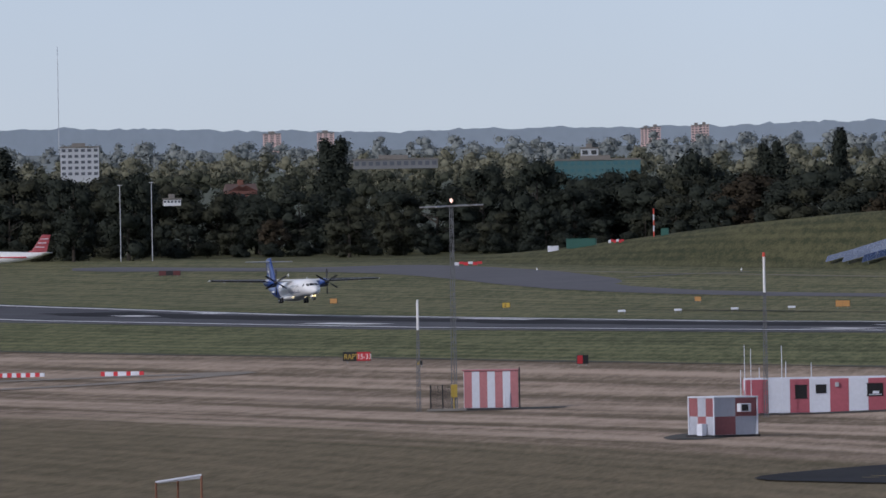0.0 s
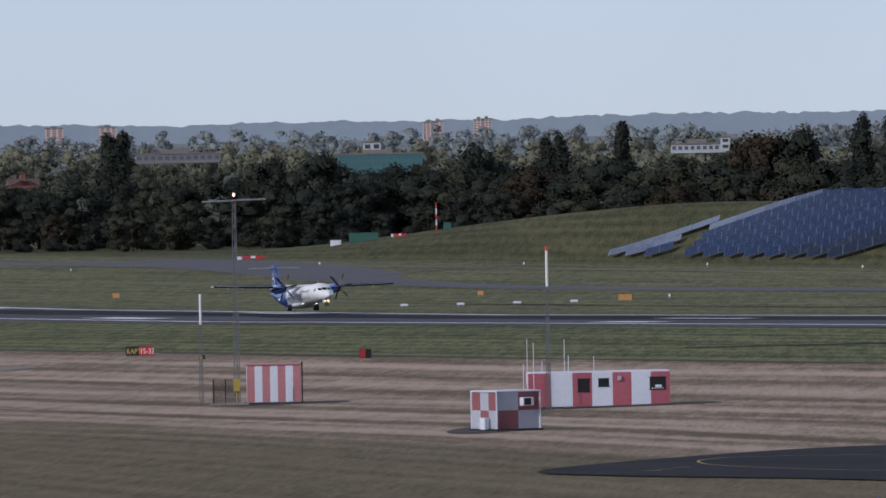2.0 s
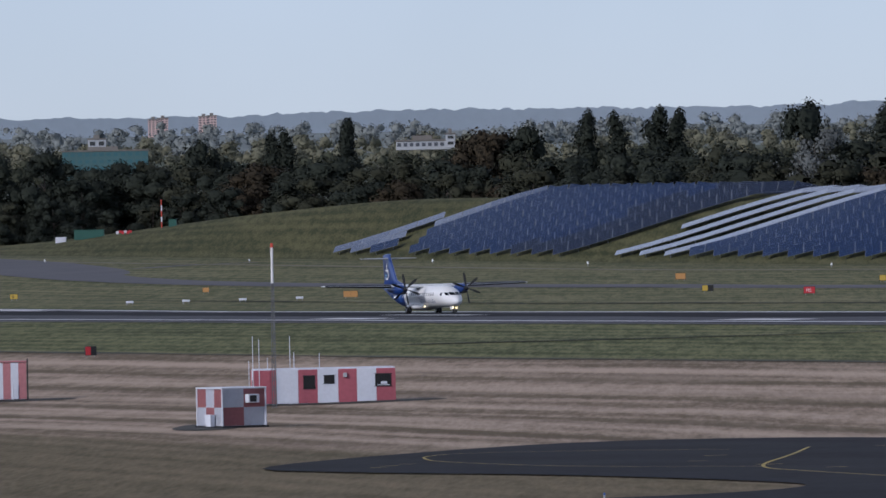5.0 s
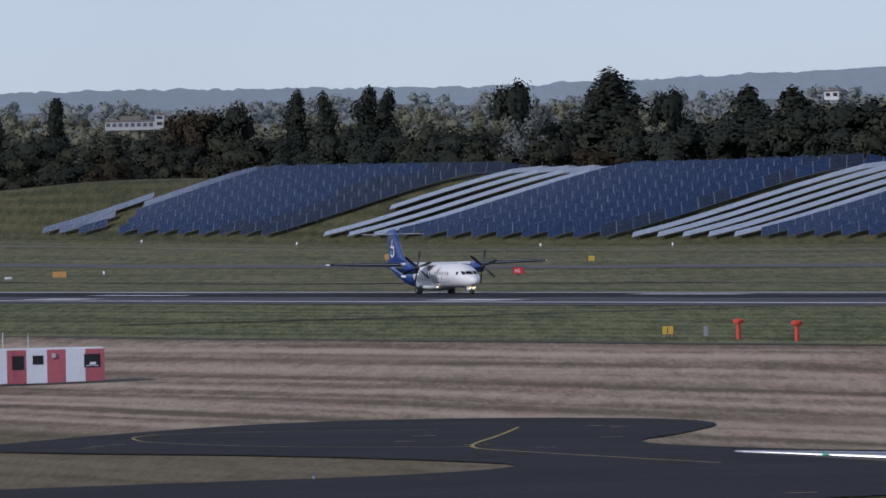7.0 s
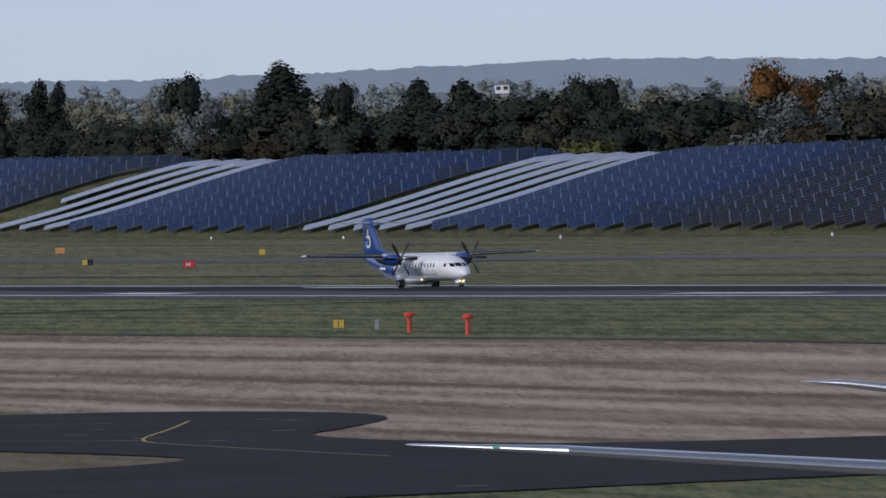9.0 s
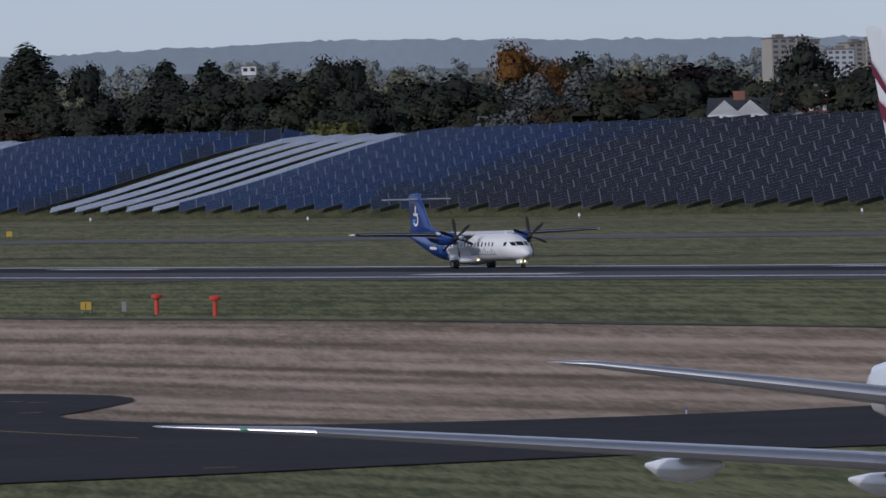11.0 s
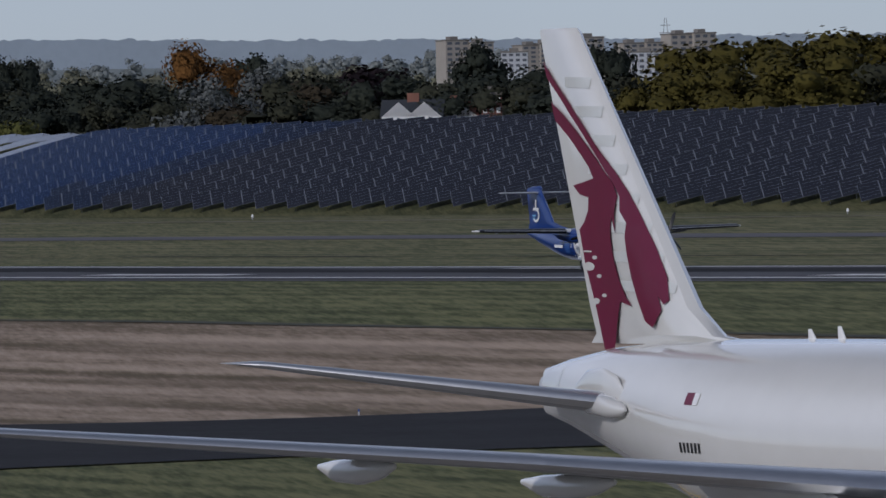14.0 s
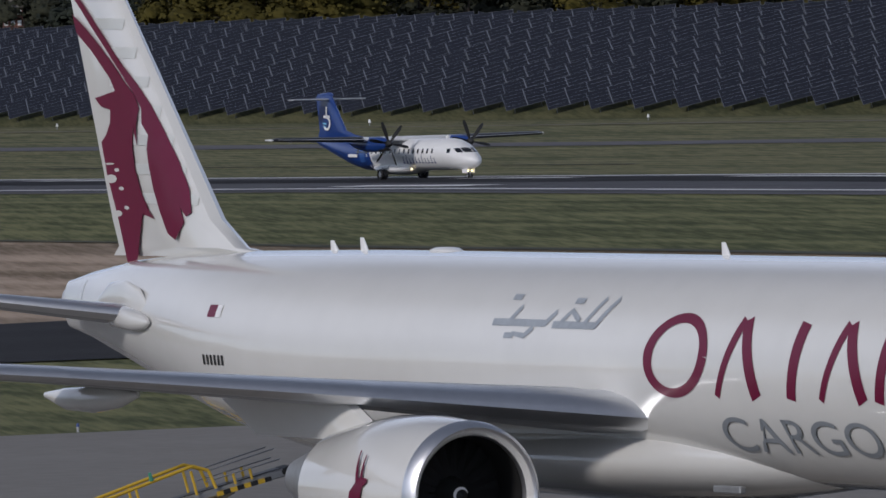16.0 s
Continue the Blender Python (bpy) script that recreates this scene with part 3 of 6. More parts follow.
    wing(bm, [((-11.9, 3.66, 7.2), 1.1, 0.1), ((-11.65, 0, 7.16), 1.75, 0.2), ((-11.9, -3.66, 7.2), 1.1, 0.1)])
    part("tailplane", bm, SILVER, t, "pale grey T tailplane")
    bm = bmesh.new()
    body(bm, [(-11.2, 7.4, 0.02, 0.02), (-11.6, 7.45, 0.16, 0.18), (-13.0, 7.45, 0.14, 0.16), (-13.7, 7.42, 0.02, 0.03)], 12)
    part("tail_fairing", bm, BLUE, t)
    # belly pods for the main wheels
    bm = bmesh.new()
    body(bm, [(3.6, 1.3, 0.2, 0.15), (2.6, 1.2, 1.25, 0.42), (0.6, 1.12, 1.75, 0.5), (-1.6, 1.15, 1.7, 0.46), (-3.2, 1.25, 1.0, 0.3), (-4.2, 1.3, 0.2, 0.12)], 24)
    part("wheel_pod", bm, WHITE, t, "white belly fairing")
    for sy in (-1, 1):
        bm = bmesh.new()
        tube(bm, (0.25, sy * 1.4, 1.1), (0.0, sy * 1.95, 0.45), 0.1)
        box(bm, -0.55, 0.55, sy * 1.75 - 0.03, sy * 1.75 + 0.03, 0.85, 1.0)
        part("main_gear_leg", bm, STEEL, t, "grey main undercarriage leg")
        for yy in (1.82, 2.2):
            WHEELS.append(wheel(t, 0, sy * yy, 0.44, 0.26))
        bm = bmesh.new()
        tube(bm, (3.1, sy * 1.0, 1.12), (3.16, sy * 1.02, 1.12), 0.08, n=12)
        part("landing_light", bm, glow("warm_landing_light", (1.0, 0.8, 0.42), 4.0), t, "lit warm landing light")
    bm = bmesh.new()
    tube(bm, (10.6, 0, 1.35), (10.77, 0, 0.35), 0.08)
    part("nose_gear_leg", bm, STEEL, t, "grey nose undercarriage leg")
    for sy in (-1, 1):
        WHEELS.append(wheel(t, 10.77, sy * 0.17, 0.225, 0.16))
        bm = bmesh.new()
        tube(bm, (10.85, sy * 0.2, 0.95), (10.93, sy * 0.2, 0.95), 0.065, n=12)
        part("nose_light", bm, glow("warm_taxi_light", (1.0, 0.78, 0.36), 6.0), t, "lit warm taxi light")
        bm = bmesh.new()
        box(bm, 10.2, 11.1, sy * 0.36 - 0.015, sy * 0.36 + 0.015, 0.75, 1.2, 0.02)
        part("gear_door", bm, WHITE, t)
    bm = bmesh.new()
    box(bm, 7.2, 7.5, -0.015, 0.015, 3.65, 3.95)
    part("aerial", bm, WHITE, t, "small white blade aerial")
    for piece in t.children:
        if piece.name.split(".")[0] not in ("wheel", "main_gear_leg", "nose_gear_leg"):
            piece.location.z -= 0.3 if piece.name.split(".")[0] not in ("fin", "tail_fairing") else 0.15
    return t


PROPS, WHEELS = [], []
TURBOPROP = build_turboprop()

# ---------------------------------------------------------------- the parked wide-body freighter
JET = pose(54.2, 222.5, -3.05, 0, 0, -68.9)


def jet_station(x):
    """Centre height, half width and half height of the fuselage at x metres (0 at the nose, minus aft)."""
    tab = ((0, 5.3, 0.05, 0.05), (-0.8, 5.35, 0.95, 0.85), (-2.2, 5.5, 1.7, 1.6), (-4.5, 5.7, 2.45, 2.35), (-7.5, 5.9, 2.95, 2.9), (-10.5, 5.98, 3.12, 3.12),
           (-42.0, 5.95, 3.12, 3.12), (-46.0, 6.05, 3.05, 2.98), (-50.0, 6.3, 2.75, 2.68), (-54.0, 6.7, 2.15, 2.2), (-58.0, 7.05, 1.4, 1.58), (-61.0, 7.2, 0.75, 1.05), (-62.9, 7.2, 0.22, 0.72))
    for a, b in zip(tab, tab[1:]):
        if b[0] <= x <= a[0]:
            f = (a[0] - x) / (a[0] - b[0])
            return tuple(p + (q - p) * f for p, q in zip(a[1:], b[1:]))
    return tab[-1][1:]


def edge_skin(bm, sections):
    """The front of an aerofoil as a thin skin, proud of the wing."""
    rings = []
    for p, chord, th in sections:
        p = Vector(p)
        rings.append([bm.verts.new(p + Vector((0.035 - u * chord * 1.0, 0, v * th / 1.6 * 1.06))) for u, v in ((0.16, 0.9), (0.12, 0.85), (0.06, 0.67), (0.03, 0.5), (0.01, 0.25), (0.0, 0.0), (0.03, -0.35), (0.07, -0.45))])
    skin(bm, rings, closed=False)


def build_jet():
    """Origin on the ground under the nose; +x forward, +z up."""
    j = thing("cargo_jet", "parked pearl white wide-body freighter with burgundy fin art", "aircraft", m=JET)
    xs = [0, -0.3, -0.8, -1.5, -2.2, -3.3, -4.5, -6, -7.5, -9, -10.5] + [-12.5 - 2.5 * i for i in range(12)] + [-42, -44, -46, -48, -50, -52, -54, -56, -58, -59.5, -61, -62.2, -62.9]
    bm = bmesh.new()
    body(bm, [(x, *jet_station(x)) for x in xs], 64)
    fus = part("fuselage", bm, PEARL, j, "glossy pearl white fuselage")

    def side(u, v, off=0.02):
        zc, w, h = jet_station(u)
        q = max(0.0, 1 - ((v - zc) / h) ** 2)
        return Vector((u, -(w * math.sqrt(q) + off), v))
    # grey lower band of the tail, apu end, and joints
    bm = bmesh.new()
    strokes(bm, [[(-60.6, 6.7, 0.05), (-60.6, 8.0, 0.05)]], side)
    part("panel_joint", bm, PALE_BAND, fus, "fine grey panel joints")
    bm = bmesh.new()
    body(bm, [(-62.88, 7.2, 0.2, 0.55), (-63.2, 7.2, 0.17, 0.45)], 16)
    part("exhaust_end", bm, SILVER, fus, "grey exhaust end of the tail")
    # carrier name as plain burgundy shapes, then the word CARGO, grey bars, a flag and short black bars
    ring = [(-21.55 + 1.42 * math.cos(a) + 0.12 * math.sin(a), 6.47 + 1.02 * math.sin(a), 0.46 - 0.2 * abs(math.sin(a))) for a in [radians(x) for x in range(0, 361, 8)]]
    for shape in ([ring], [[(-19.4, 5.4, 0.24), (-18.35, 7.5, 0.34)]], [[(-18.2, 7.5, 0.42), (-17.4, 5.4, 0.5)]], [[(-15.25, 7.45, 0.5), (-15.65, 5.4, 0.42)]],
                  [[(-14.15, 5.4, 0.24), (-13.1, 7.46, 0.34)]], [[(-12.95, 7.46, 0.42), (-12.1, 5.4, 0.5)]], [[(-10.9, 7.4, 0.44), (-11.3, 5.4, 0.44)]]):
        bm = bmesh.new()
        strokes(bm, shape, side, 0.2)
        part("name_shape", bm, BURGUNDY, fus, "large burgundy painted shape")
    bm = text_mesh("CARGO", 0.98, lambda u, v: side(-19.75 + u * 1.66, 3.92 + v, 0.05))
    part("lettering", bm, GREY_TEXT, fus, "grey word CARGO")
    script = mat("silver_grey_paint", (0.30, 0.33, 0.36), 0.35)
    for shape in ([(0, 0.55, 0.25), (2.9, 0.55, 0.25), (3.3, 1.1, 0.2)], [(0.9, 0.6, 0.24), (1.3, 1.3, 0.2)], [(3.3, 0.5, 0.25), (5.6, 0.5, 0.25), (6.3, 1.75, 0.22)], [(2.3, 0.35, 0.22), (1.9, -0.05, 0.2), (1.2, 0.05, 0.14)],
                  [(5.0, 0.6, 0.22), (5.6, 1.75, 0.2)], [(3.7, 0.6, 0.2), (4.1, 1.15, 0.2), (4.7, 0.7, 0.2)], [(0.5, 1.7, 0.2), (1.0, 1.7, 0.2)], [(4.0, 1.6, 0.2), (4.5, 1.6, 0.2)], [(0.8, -0.05, 0.2), (1.3, -0.05, 0.2)]):
        bm = bmesh.new()
        strokes(bm, [[(-31.7 + u, 6.9 + v * 0.60, w * 0.8) for u, v, w in shape]], side, 0.2)
        part("script_bar", bm, script, fus, "silver grey painted bar")
    bm = bmesh.new()
    strokes(bm, [[(-48.95, 7.28, 0.36), (-48.4, 7.28, 0.36)]], side, 0.2)
    part("flag_field", bm, BURGUNDY, fus, "small burgundy flag field")
    bm = bmesh.new()
    strokes(bm, [[(-48.4, 7.28, 0.36), (-48.05, 7.28, 0.36)]], side, 0.2)
    part("flag_field", bm, WHITE, fus, "small white flag field")
    for i in range(6):
        bm = bmesh.new()
        strokes(bm, [[(-49.0 + 0.27 * i, 5.68, 0.15), (-49.0 + 0.27 * i, 5.98, 0.15)]], side, 0.2)
        part("registration_bar", bm, SIGN_BLACK, fus, "short black bar")
    # fin
    fs = [((-47.9, 0, 8.75), 12.0, 0.2), ((-51.3, 0, 9.05), 8.25, 0.75), ((-52.85, 0, 9.9), 7.1, 0.8), ((-60.35, 0, 18.4), 2.65, 0.35), ((-60.5, 0, 18.53), 2.45, 0.2)]
    bm = bmesh.new()
    wing(bm, fs, up="y")
    fin = part("fin", bm, PEARL, j, "tall pearl white fin with pale grey bands")

    def le_at(v):
        return -52.85 - 7.5 * (v - 9.9) / 8.5

    def te_at(v):
        return -59.95 - 3.05 * (v - 9.9) / 8.5

    def fin_at(u, v, off=0.025):
        f = min(1.0, max(0.0, (v - 9.9) / 8.45))
        th = 0.8 - 0.45 * f
        c = min(1.0, max(0.0, (le_at(v) - u) / (le_at(v) - te_at(v))))
        half = 0.0
        flank = ((0, 0), (0.03, 0.35), (0.12, 0.55), (0.3, 0.6), (0.55, 0.4), (0.8, 0.15), (1.0, 0.0))
        for (u0, v0), (u1, v1) in zip(flank, flank[1:]):
            if u0 <= c <= u1:
                half = (v0 + (v1 - v0) * (c - u0) / (u1 - u0)) * th / 0.96
        return Vector((max(te_at(v), u), -(half + off), v))

    def patch(outline, off, material, label):
        """A painted area of the fin inside an outline of (share of the chord from the trailing edge, height)."""
        bm = bmesh.new()
        f = bm.faces.new([bm.verts.new((u, v, 0)) for u, v in outline])
        bmesh.ops.triangulate(bm, faces=[f])
        for _ in range(3):
            bmesh.ops.subdivide_edges(bm, edges=[e for e in bm.edges if e.calc_length() > 0.6], cuts=1)
            bmesh.ops.triangulate(bm, faces=bm.faces[:])
        for p in bm.verts:
            p.co = fin_at(p.co.x, p.co.y, off)
        part("emblem" if material is BURGUNDY else "emblem_mark", bm, material, fin, label)
    for v in (10.5, 11.4, 12.3, 13.2, 14.1, 15.0, 15.9, 16.8):
        bm = bmesh.new()
        strokes(bm, [[(le_at(v) - 0.3, v, 0.34), (le_at(v) * 0.4 + te_at(v) * 0.6, v + 0.05, 0.32)]], fin_at, 0.3)
        part("grey_band", bm, PALE_BAND, fin, "pale grey band")

    def art(points):
        return [(-63.0 + (a - 190) / 47.0, 18.5 - (b - 20) / 101.0) for a, b in points]
    patch(art(((200, 115), (250, 190), (310, 268), (362, 342), (410, 410), (455, 470), (495, 535), (535, 620), (575, 710), (607, 795), (620, 865), (606, 880), (588, 853), (600, 897), (572, 952), (545, 932),
               (522, 865), (502, 795), (490, 725), (485, 672), (490, 628), (470, 592), (468, 545), (440, 490), (412, 448), (345, 350), (300, 290), (258, 230), (215, 172))), 0.06, BURGUNDY, "burgundy curved emblem shape")
    patch(art(((228, 248), (275, 292), (335, 355), (372, 402), (412, 455), (445, 500), (463, 545), (450, 600), (452, 665), (438, 605), (432, 670), (440, 740), (457, 805), (480, 858), (500, 887), (457, 873),
               (440, 940), (425, 1018), (388, 1025), (360, 880), (330, 760), (313, 650), (332, 628), (350, 590), (355, 548), (320, 540), (297, 512), (378, 490), (362, 452), (330, 410), (290, 360), (240, 307))), 0.066, BURGUNDY, "burgundy curved emblem shape")
    for a, b, w, h in ((345, 765, 22, 14), (368, 737, 10, 6), (382, 795, 10, 6), (398, 855, 10, 6), (366, 873, 14, 10), (342, 718, 18, 3)):
        patch(art([(a + w * math.cos(k * math.pi / 4), b + h * math.sin(k * math.pi / 4)) for k in range(8)]), 0.085, PEARL, "small white mark on the emblem")
    # tailplane
    for sy in (-1, 1):
        bm = bmesh.new()
        wing(bm, [((-54.0, sy * 0.8, 6.85), 7.0, 0.75), ((-55.0, sy * 2.0, 7.0), 6.2, 0.62), ((-61.3, sy * 10.5, 8.3), 2.3, 0.22), ((-62.5, sy * 11.1, 8.36), 1.0, 0.05)])
        st = part("tailplane", bm, SILVER, j, "pale grey tailplane")
        bm = bmesh.new()
        edge_skin(bm, [((-55.0, sy * 2.0, 7.0), 6.2, 0.62), ((-61.3, sy * 10.5, 8.3), 2.3, 0.22), ((-62.5, sy * 11.1, 8.36), 1.0, 0.05)])
        part("leading_edge", bm, BARE_METAL, st, "polished metal leading edge")
        bm = bmesh.new()
        body(bm, [(-53.3, 6.85, 0.04, 0.05, sy * 2.35), (-53.6, 6.86, 0.18, 0.2, sy * 2.3), (-54.5, 6.9, 0.3, 0.34, sy * 2.2), (-56.3, 7.0, 0.34, 0.36, sy * 1.9), (-59, 7.2, 0.12, 0.2, sy * 1.1)], 16)
        part("tailplane_fairing", bm, PEARL, st)
        bm = bmesh.new()
        body(bm, [(-54.0, 7.3, 0.03, 0.1, sy * 2.0), (-54.6, 7.3, 0.12, 0.55, sy * 1.93), (-56.0, 7.35, 0.14, 0.75, sy * 1.66), (-57.6, 7.35, 0.14, 0.62, sy * 1.36), (-58.7, 7.3, 0.03, 0.2, sy * 1.2)], 20)
        part("seal_plate", bm, PEARL, st, "pale grey tailplane seal plate")
        # main wing with dihedral and a raked tip
        bm = bmesh.new()
        wing(bm, [((-23.3, sy * 2.6, 4.68), 12.4, 1.25), ((-26.9, sy * 9.6, 5.46), 8.2, 0.75), ((-31.2, sy * 16.6, 6.17), 6.0, 0.5), ((-39.4, sy * 29.6, 7.27), 2.5, 0.26), ((-43.3, sy * 32.6, 7.46), 0.6, 0.06)])
        w = part("wing", bm, SILVER, j, "grey swept wing")
        secs = [((-23.3, sy * 2.6, 4.68), 12.4, 1.25), ((-26.9, sy * 9.6, 5.46), 8.2, 0.75), ((-31.2, sy * 16.6, 6.17), 6.0, 0.5), ((-39.4, sy * 29.6, 7.27), 2.5, 0.26), ((-43.3, sy * 32.6, 7.46), 0.6, 0.06)]
        for a, b in zip(secs, secs[1:]):
            bm = bmesh.new()
            edge_skin(bm, [a, b])
            part("slat", bm, BARE_METAL, w, "polished metal slat")
        for yy, ln in ((13.7, 5.6), (19.1, 4.8)):
            f = (yy - 2.6) / 29.7
            xx = -23.3 - 18.5 * f - (7.6 - 5.6 * f)
            zz = 4.45 + 3.0 * f
            bm = bmesh.new()
            body(bm, [(xx + ln * 0.55, zz, 0.05, 0.08, sy * yy), (xx + ln * 0.35, zz - 0.12, 0.28, 0.28, sy * yy), (xx + ln * 0.1, zz - 0.2, 0.36, 0.38, sy * yy), (xx - ln * 0.2, zz - 0.22, 0.3, 0.32, sy * yy), (xx - ln * 0.45, zz - 0.14, 0.06, 0.08, sy * yy)], 14)
            part("flap_fairing", bm, PEARL, w, "white flap track fairing")
        bm = bmesh.new()
        body(bm, [(-41.0, 7.38, 0.02, 0.02, sy * 31.0), (-41.1, 7.39, 0.06, 0.05, sy * 31.05), (-41.2, 7.4, 0.02, 0.02, sy * 31.1)], 8)
        part("position_light", bm, glow("green_light" if sy < 0 else "red_light", (0.05, 0.3, 0.16) if sy < 0 else (0.4, 0.05, 0.05), 0.25), w, "small lit position light")
        # engine
        y = sy * 9.6
        bm = bmesh.new()
        prof = [(-21.45, 1.62), (-21.30, 1.72), (-21.25, 1.8), (-21.32, 1.9), (-21.70, 1.99), (-23.10, 2.1), (-24.90, 2.08), (-26.50, 1.86), (-27.90, 1.6), (-27.90, 1.5), (-25.40, 1.62), (-22.90, 1.6)]
        rings = []
        for i in range(48):
            a = 2 * math.pi * i / 48
            rings.append([bm.verts.new((x, y + r * math.cos(a), 2.5 + r * 0.98 * math.sin(a))) for x, r in prof])
        skin(bm, rings + rings[:1], closed=False)
        eng = part("engine_cowling", bm, PEARL, j, "white engine cowling")
        bm = bmesh.new()
        rings = []
        lip = [(-21.65, 1.6), (-21.40, 1.66), (-21.26, 1.76), (-21.23, 1.83), (-21.32, 1.93), (-21.65, 2.01)]
        for i in range(48):
            a = 2 * math.pi * i / 48
            rings.append([bm.verts.new((x, y + r * math.cos(a), 2.5 + r * 0.98 * math.sin(a))) for x, r in lip])
        skin(bm, rings + rings[:1], closed=False)
        part("inlet_lip", bm, BARE_METAL, eng, "polished metal inlet lip")
        # black sleeve: the shade inside the inlet is put into its colour
        bm = bmesh.new()
        rings = []
        for i in range(48):
            a = 2 * math.pi * i / 48
            rings.append([bm.verts.new((x, y + r * math.cos(a), 2.5 + r * 0.98 * math.sin(a))) for x, r in ((-21.62, 1.59), (-22.1, 1.57), (-22.85, 1.575))])
        skin(bm, rings + rings[:1], closed=False)
        part("inlet_shade", bm, SIGN_BLACK, eng, "inside of the inlet, blackened for shade")
        bm = bmesh.new()
        tube(bm, (-22.90, y, 2.5), (-22.80, y, 2.5), 1.6, n=40)
        part("fan_disc", bm, SIGN_BLACK, eng, "dark fan face")
        for i in range(22):
            bm = bmesh.new()
            a = 2 * math.pi * i / 22
            c, s = math.cos(a), math.sin(a)
            vs = [bm.verts.new((x, y + r * c - d * s, 2.5 + (r * s + d * c))) for x, r, d in ((-22.5, 0.5, -0.06), (-22.60, 0.5, 0.06), (-22.52, 1.55, 0.16), (-22.76, 1.55, -0.1))]
            bm.faces.new(vs)
            bmesh.ops.solidify(bm, geom=bm.faces[:], thickness=0.02)
            part("fan_blade", bm, DARK, eng)
        bm = bmesh.new()
        body(bm, [(-22.80, 2.5, 0.55, 0.55, y), (-22.40, 2.5, 0.4, 0.4, y), (-22.00, 2.5, 0.15, 0.15, y), (-21.88, 2.5, 0.02, 0.02, y)], 20)
        part("spinner", bm, SIGN_BLACK, eng)
        bm = bmesh.new()
        strokes(bm, [[(y + 0.2 * math.cos(radians(d)), 2.5 + 0.2 * math.sin(radians(d)), 0.1 * (1 - abs(d - 160) / 160) + 0.01) for d in range(20, 301, 20)]], lambda u, v: Vector((-22.02, u, v)), 0.2)
        part("spinner_mark", bm, WHITE, eng, "white curl on the spinner")
        bm = bmesh.new()
        body(bm, [(-27.80, 2.5, 1.15, 1.15, y), (-29.40, 2.7, 0.85, 0.85, y), (-30.50, 2.7, 0.55, 0.55, y)], 24)
        part("core_nozzle", bm, STEEL, eng)
        bm = bmesh.new()
        wing(bm, [((-25.5, y, 3.8), 7.5, 0.5), ((-27.9, y, 4.95), 7.5, 0.5)], up="y")
        part("pylon", bm, PEARL, eng, "white engine pylon")
        if sy < 0:
            bm = bmesh.new()

            def cowl_at(u, v):
                dz = v - 2.5
                return Vector((u, y - math.sqrt(max(0.0, 2.12 ** 2 - dz ** 2)) - 0.03, v))
            strokes(bm, [[(-24.10, 1.6, 0.5), (-23.90, 2.5, 0.6), (-23.60, 2.9, 0.3), (-23.30, 2.95, 0.1)], [(-23.80, 2.9, 0.16), (-24.10, 3.7, 0.05)], [(-23.60, 2.9, 0.14), (-23.70, 3.6, 0.05)]], cowl_at, 0.2)
            part("emblem", bm, BURGUNDY, eng, "small burgundy emblem")
        eng.matrix_local = Matrix.Translation((-22.5, y, 2.93)) @ Matrix.Scale(1.035, 4) @ Matrix.Translation((22.5, -y, -2.5))
        # main undercarriage
        bm = bmesh.new()
        tube(bm, (-32.6, sy * 5.5, 3.6), (-32.6, sy * 5.5, 0.7), 0.22)
        tube(bm, (-34.2, sy * 5.5, 0.68), (-31.0, sy * 5.5, 0.68), 0.15)
        part("main_gear_leg", bm, STEEL, j)
        for xx in (-34.1, -32.6, -31.1):
            for yy in (4.8, 6.2):
                wheel(j, xx, sy * yy, 0.66, 0.5)
    # belly fairing
    bm = bmesh.new()
    body(bm, [(-15.5, 3.7, 0.9, 0.6), (-18.0, 3.65, 1.7, 0.9), (-20.5, 3.6, 2.3, 1.1), (-23.0, 3.55, 2.75, 1.2), (-26, 3.45, 3.05, 1.25), (-30, 3.4, 3.1, 1.2), (-34, 3.4, 3.05, 1.15), (-38, 3.6, 2.2, 0.8), (-41, 3.7, 0.5, 0.3)], 32)
    part("belly_fairing", bm, PEARL, j, "white wing root fairing")
    bm = bmesh.new()
    box(bm, -20.6, -19.2, -2.55, -2.35, 2.75, 2.95, 0.03)
    part("air_inlet", bm, STEEL, j, "small belly air inlet")
    # nose wheels and roof aerials
    bm = bmesh.new()
    tube(bm, (-5.9, 0, 3.0), (-5.9, 0, 0.5), 0.15)
    part("nose_gear_leg", bm, STEEL, j)
    for sy in (-1, 1):
        wheel(j, -5.9, sy * 0.35, 0.53, 0.4)
    for x, h in ((-45.6, 0.26), (-43.8, 0.36), (-23.5, 0.38)):
        bm = bmesh.new()
        wing(bm, [((x, 0, 9.0), 0.5, 0.08), ((x - 0.3, 0, 9.06 + h), 0.22, 0.03)], up="y")
        part("roof_aerial", bm, WHITE, fus, "white blade aerial")
    bm = bmesh.new()
    body(bm, [(-38.3, 9.04, 0.1, 0.04), (-38.9, 9.06, 0.35, 0.12), (-39.6, 9.06, 0.35, 0.12), (-40.1, 9.04, 0.1, 0.04)], 14)
    part("roof_blister", bm, WHITE, fus, "low white roof blister")
    return j


build_jet()

# ---------------------------------------------------------------- cabins, masts and signs on the near grass


def bearing(turn, d):
    a = radians(turn)
    return d * math.sin(a), d * math.cos(a)


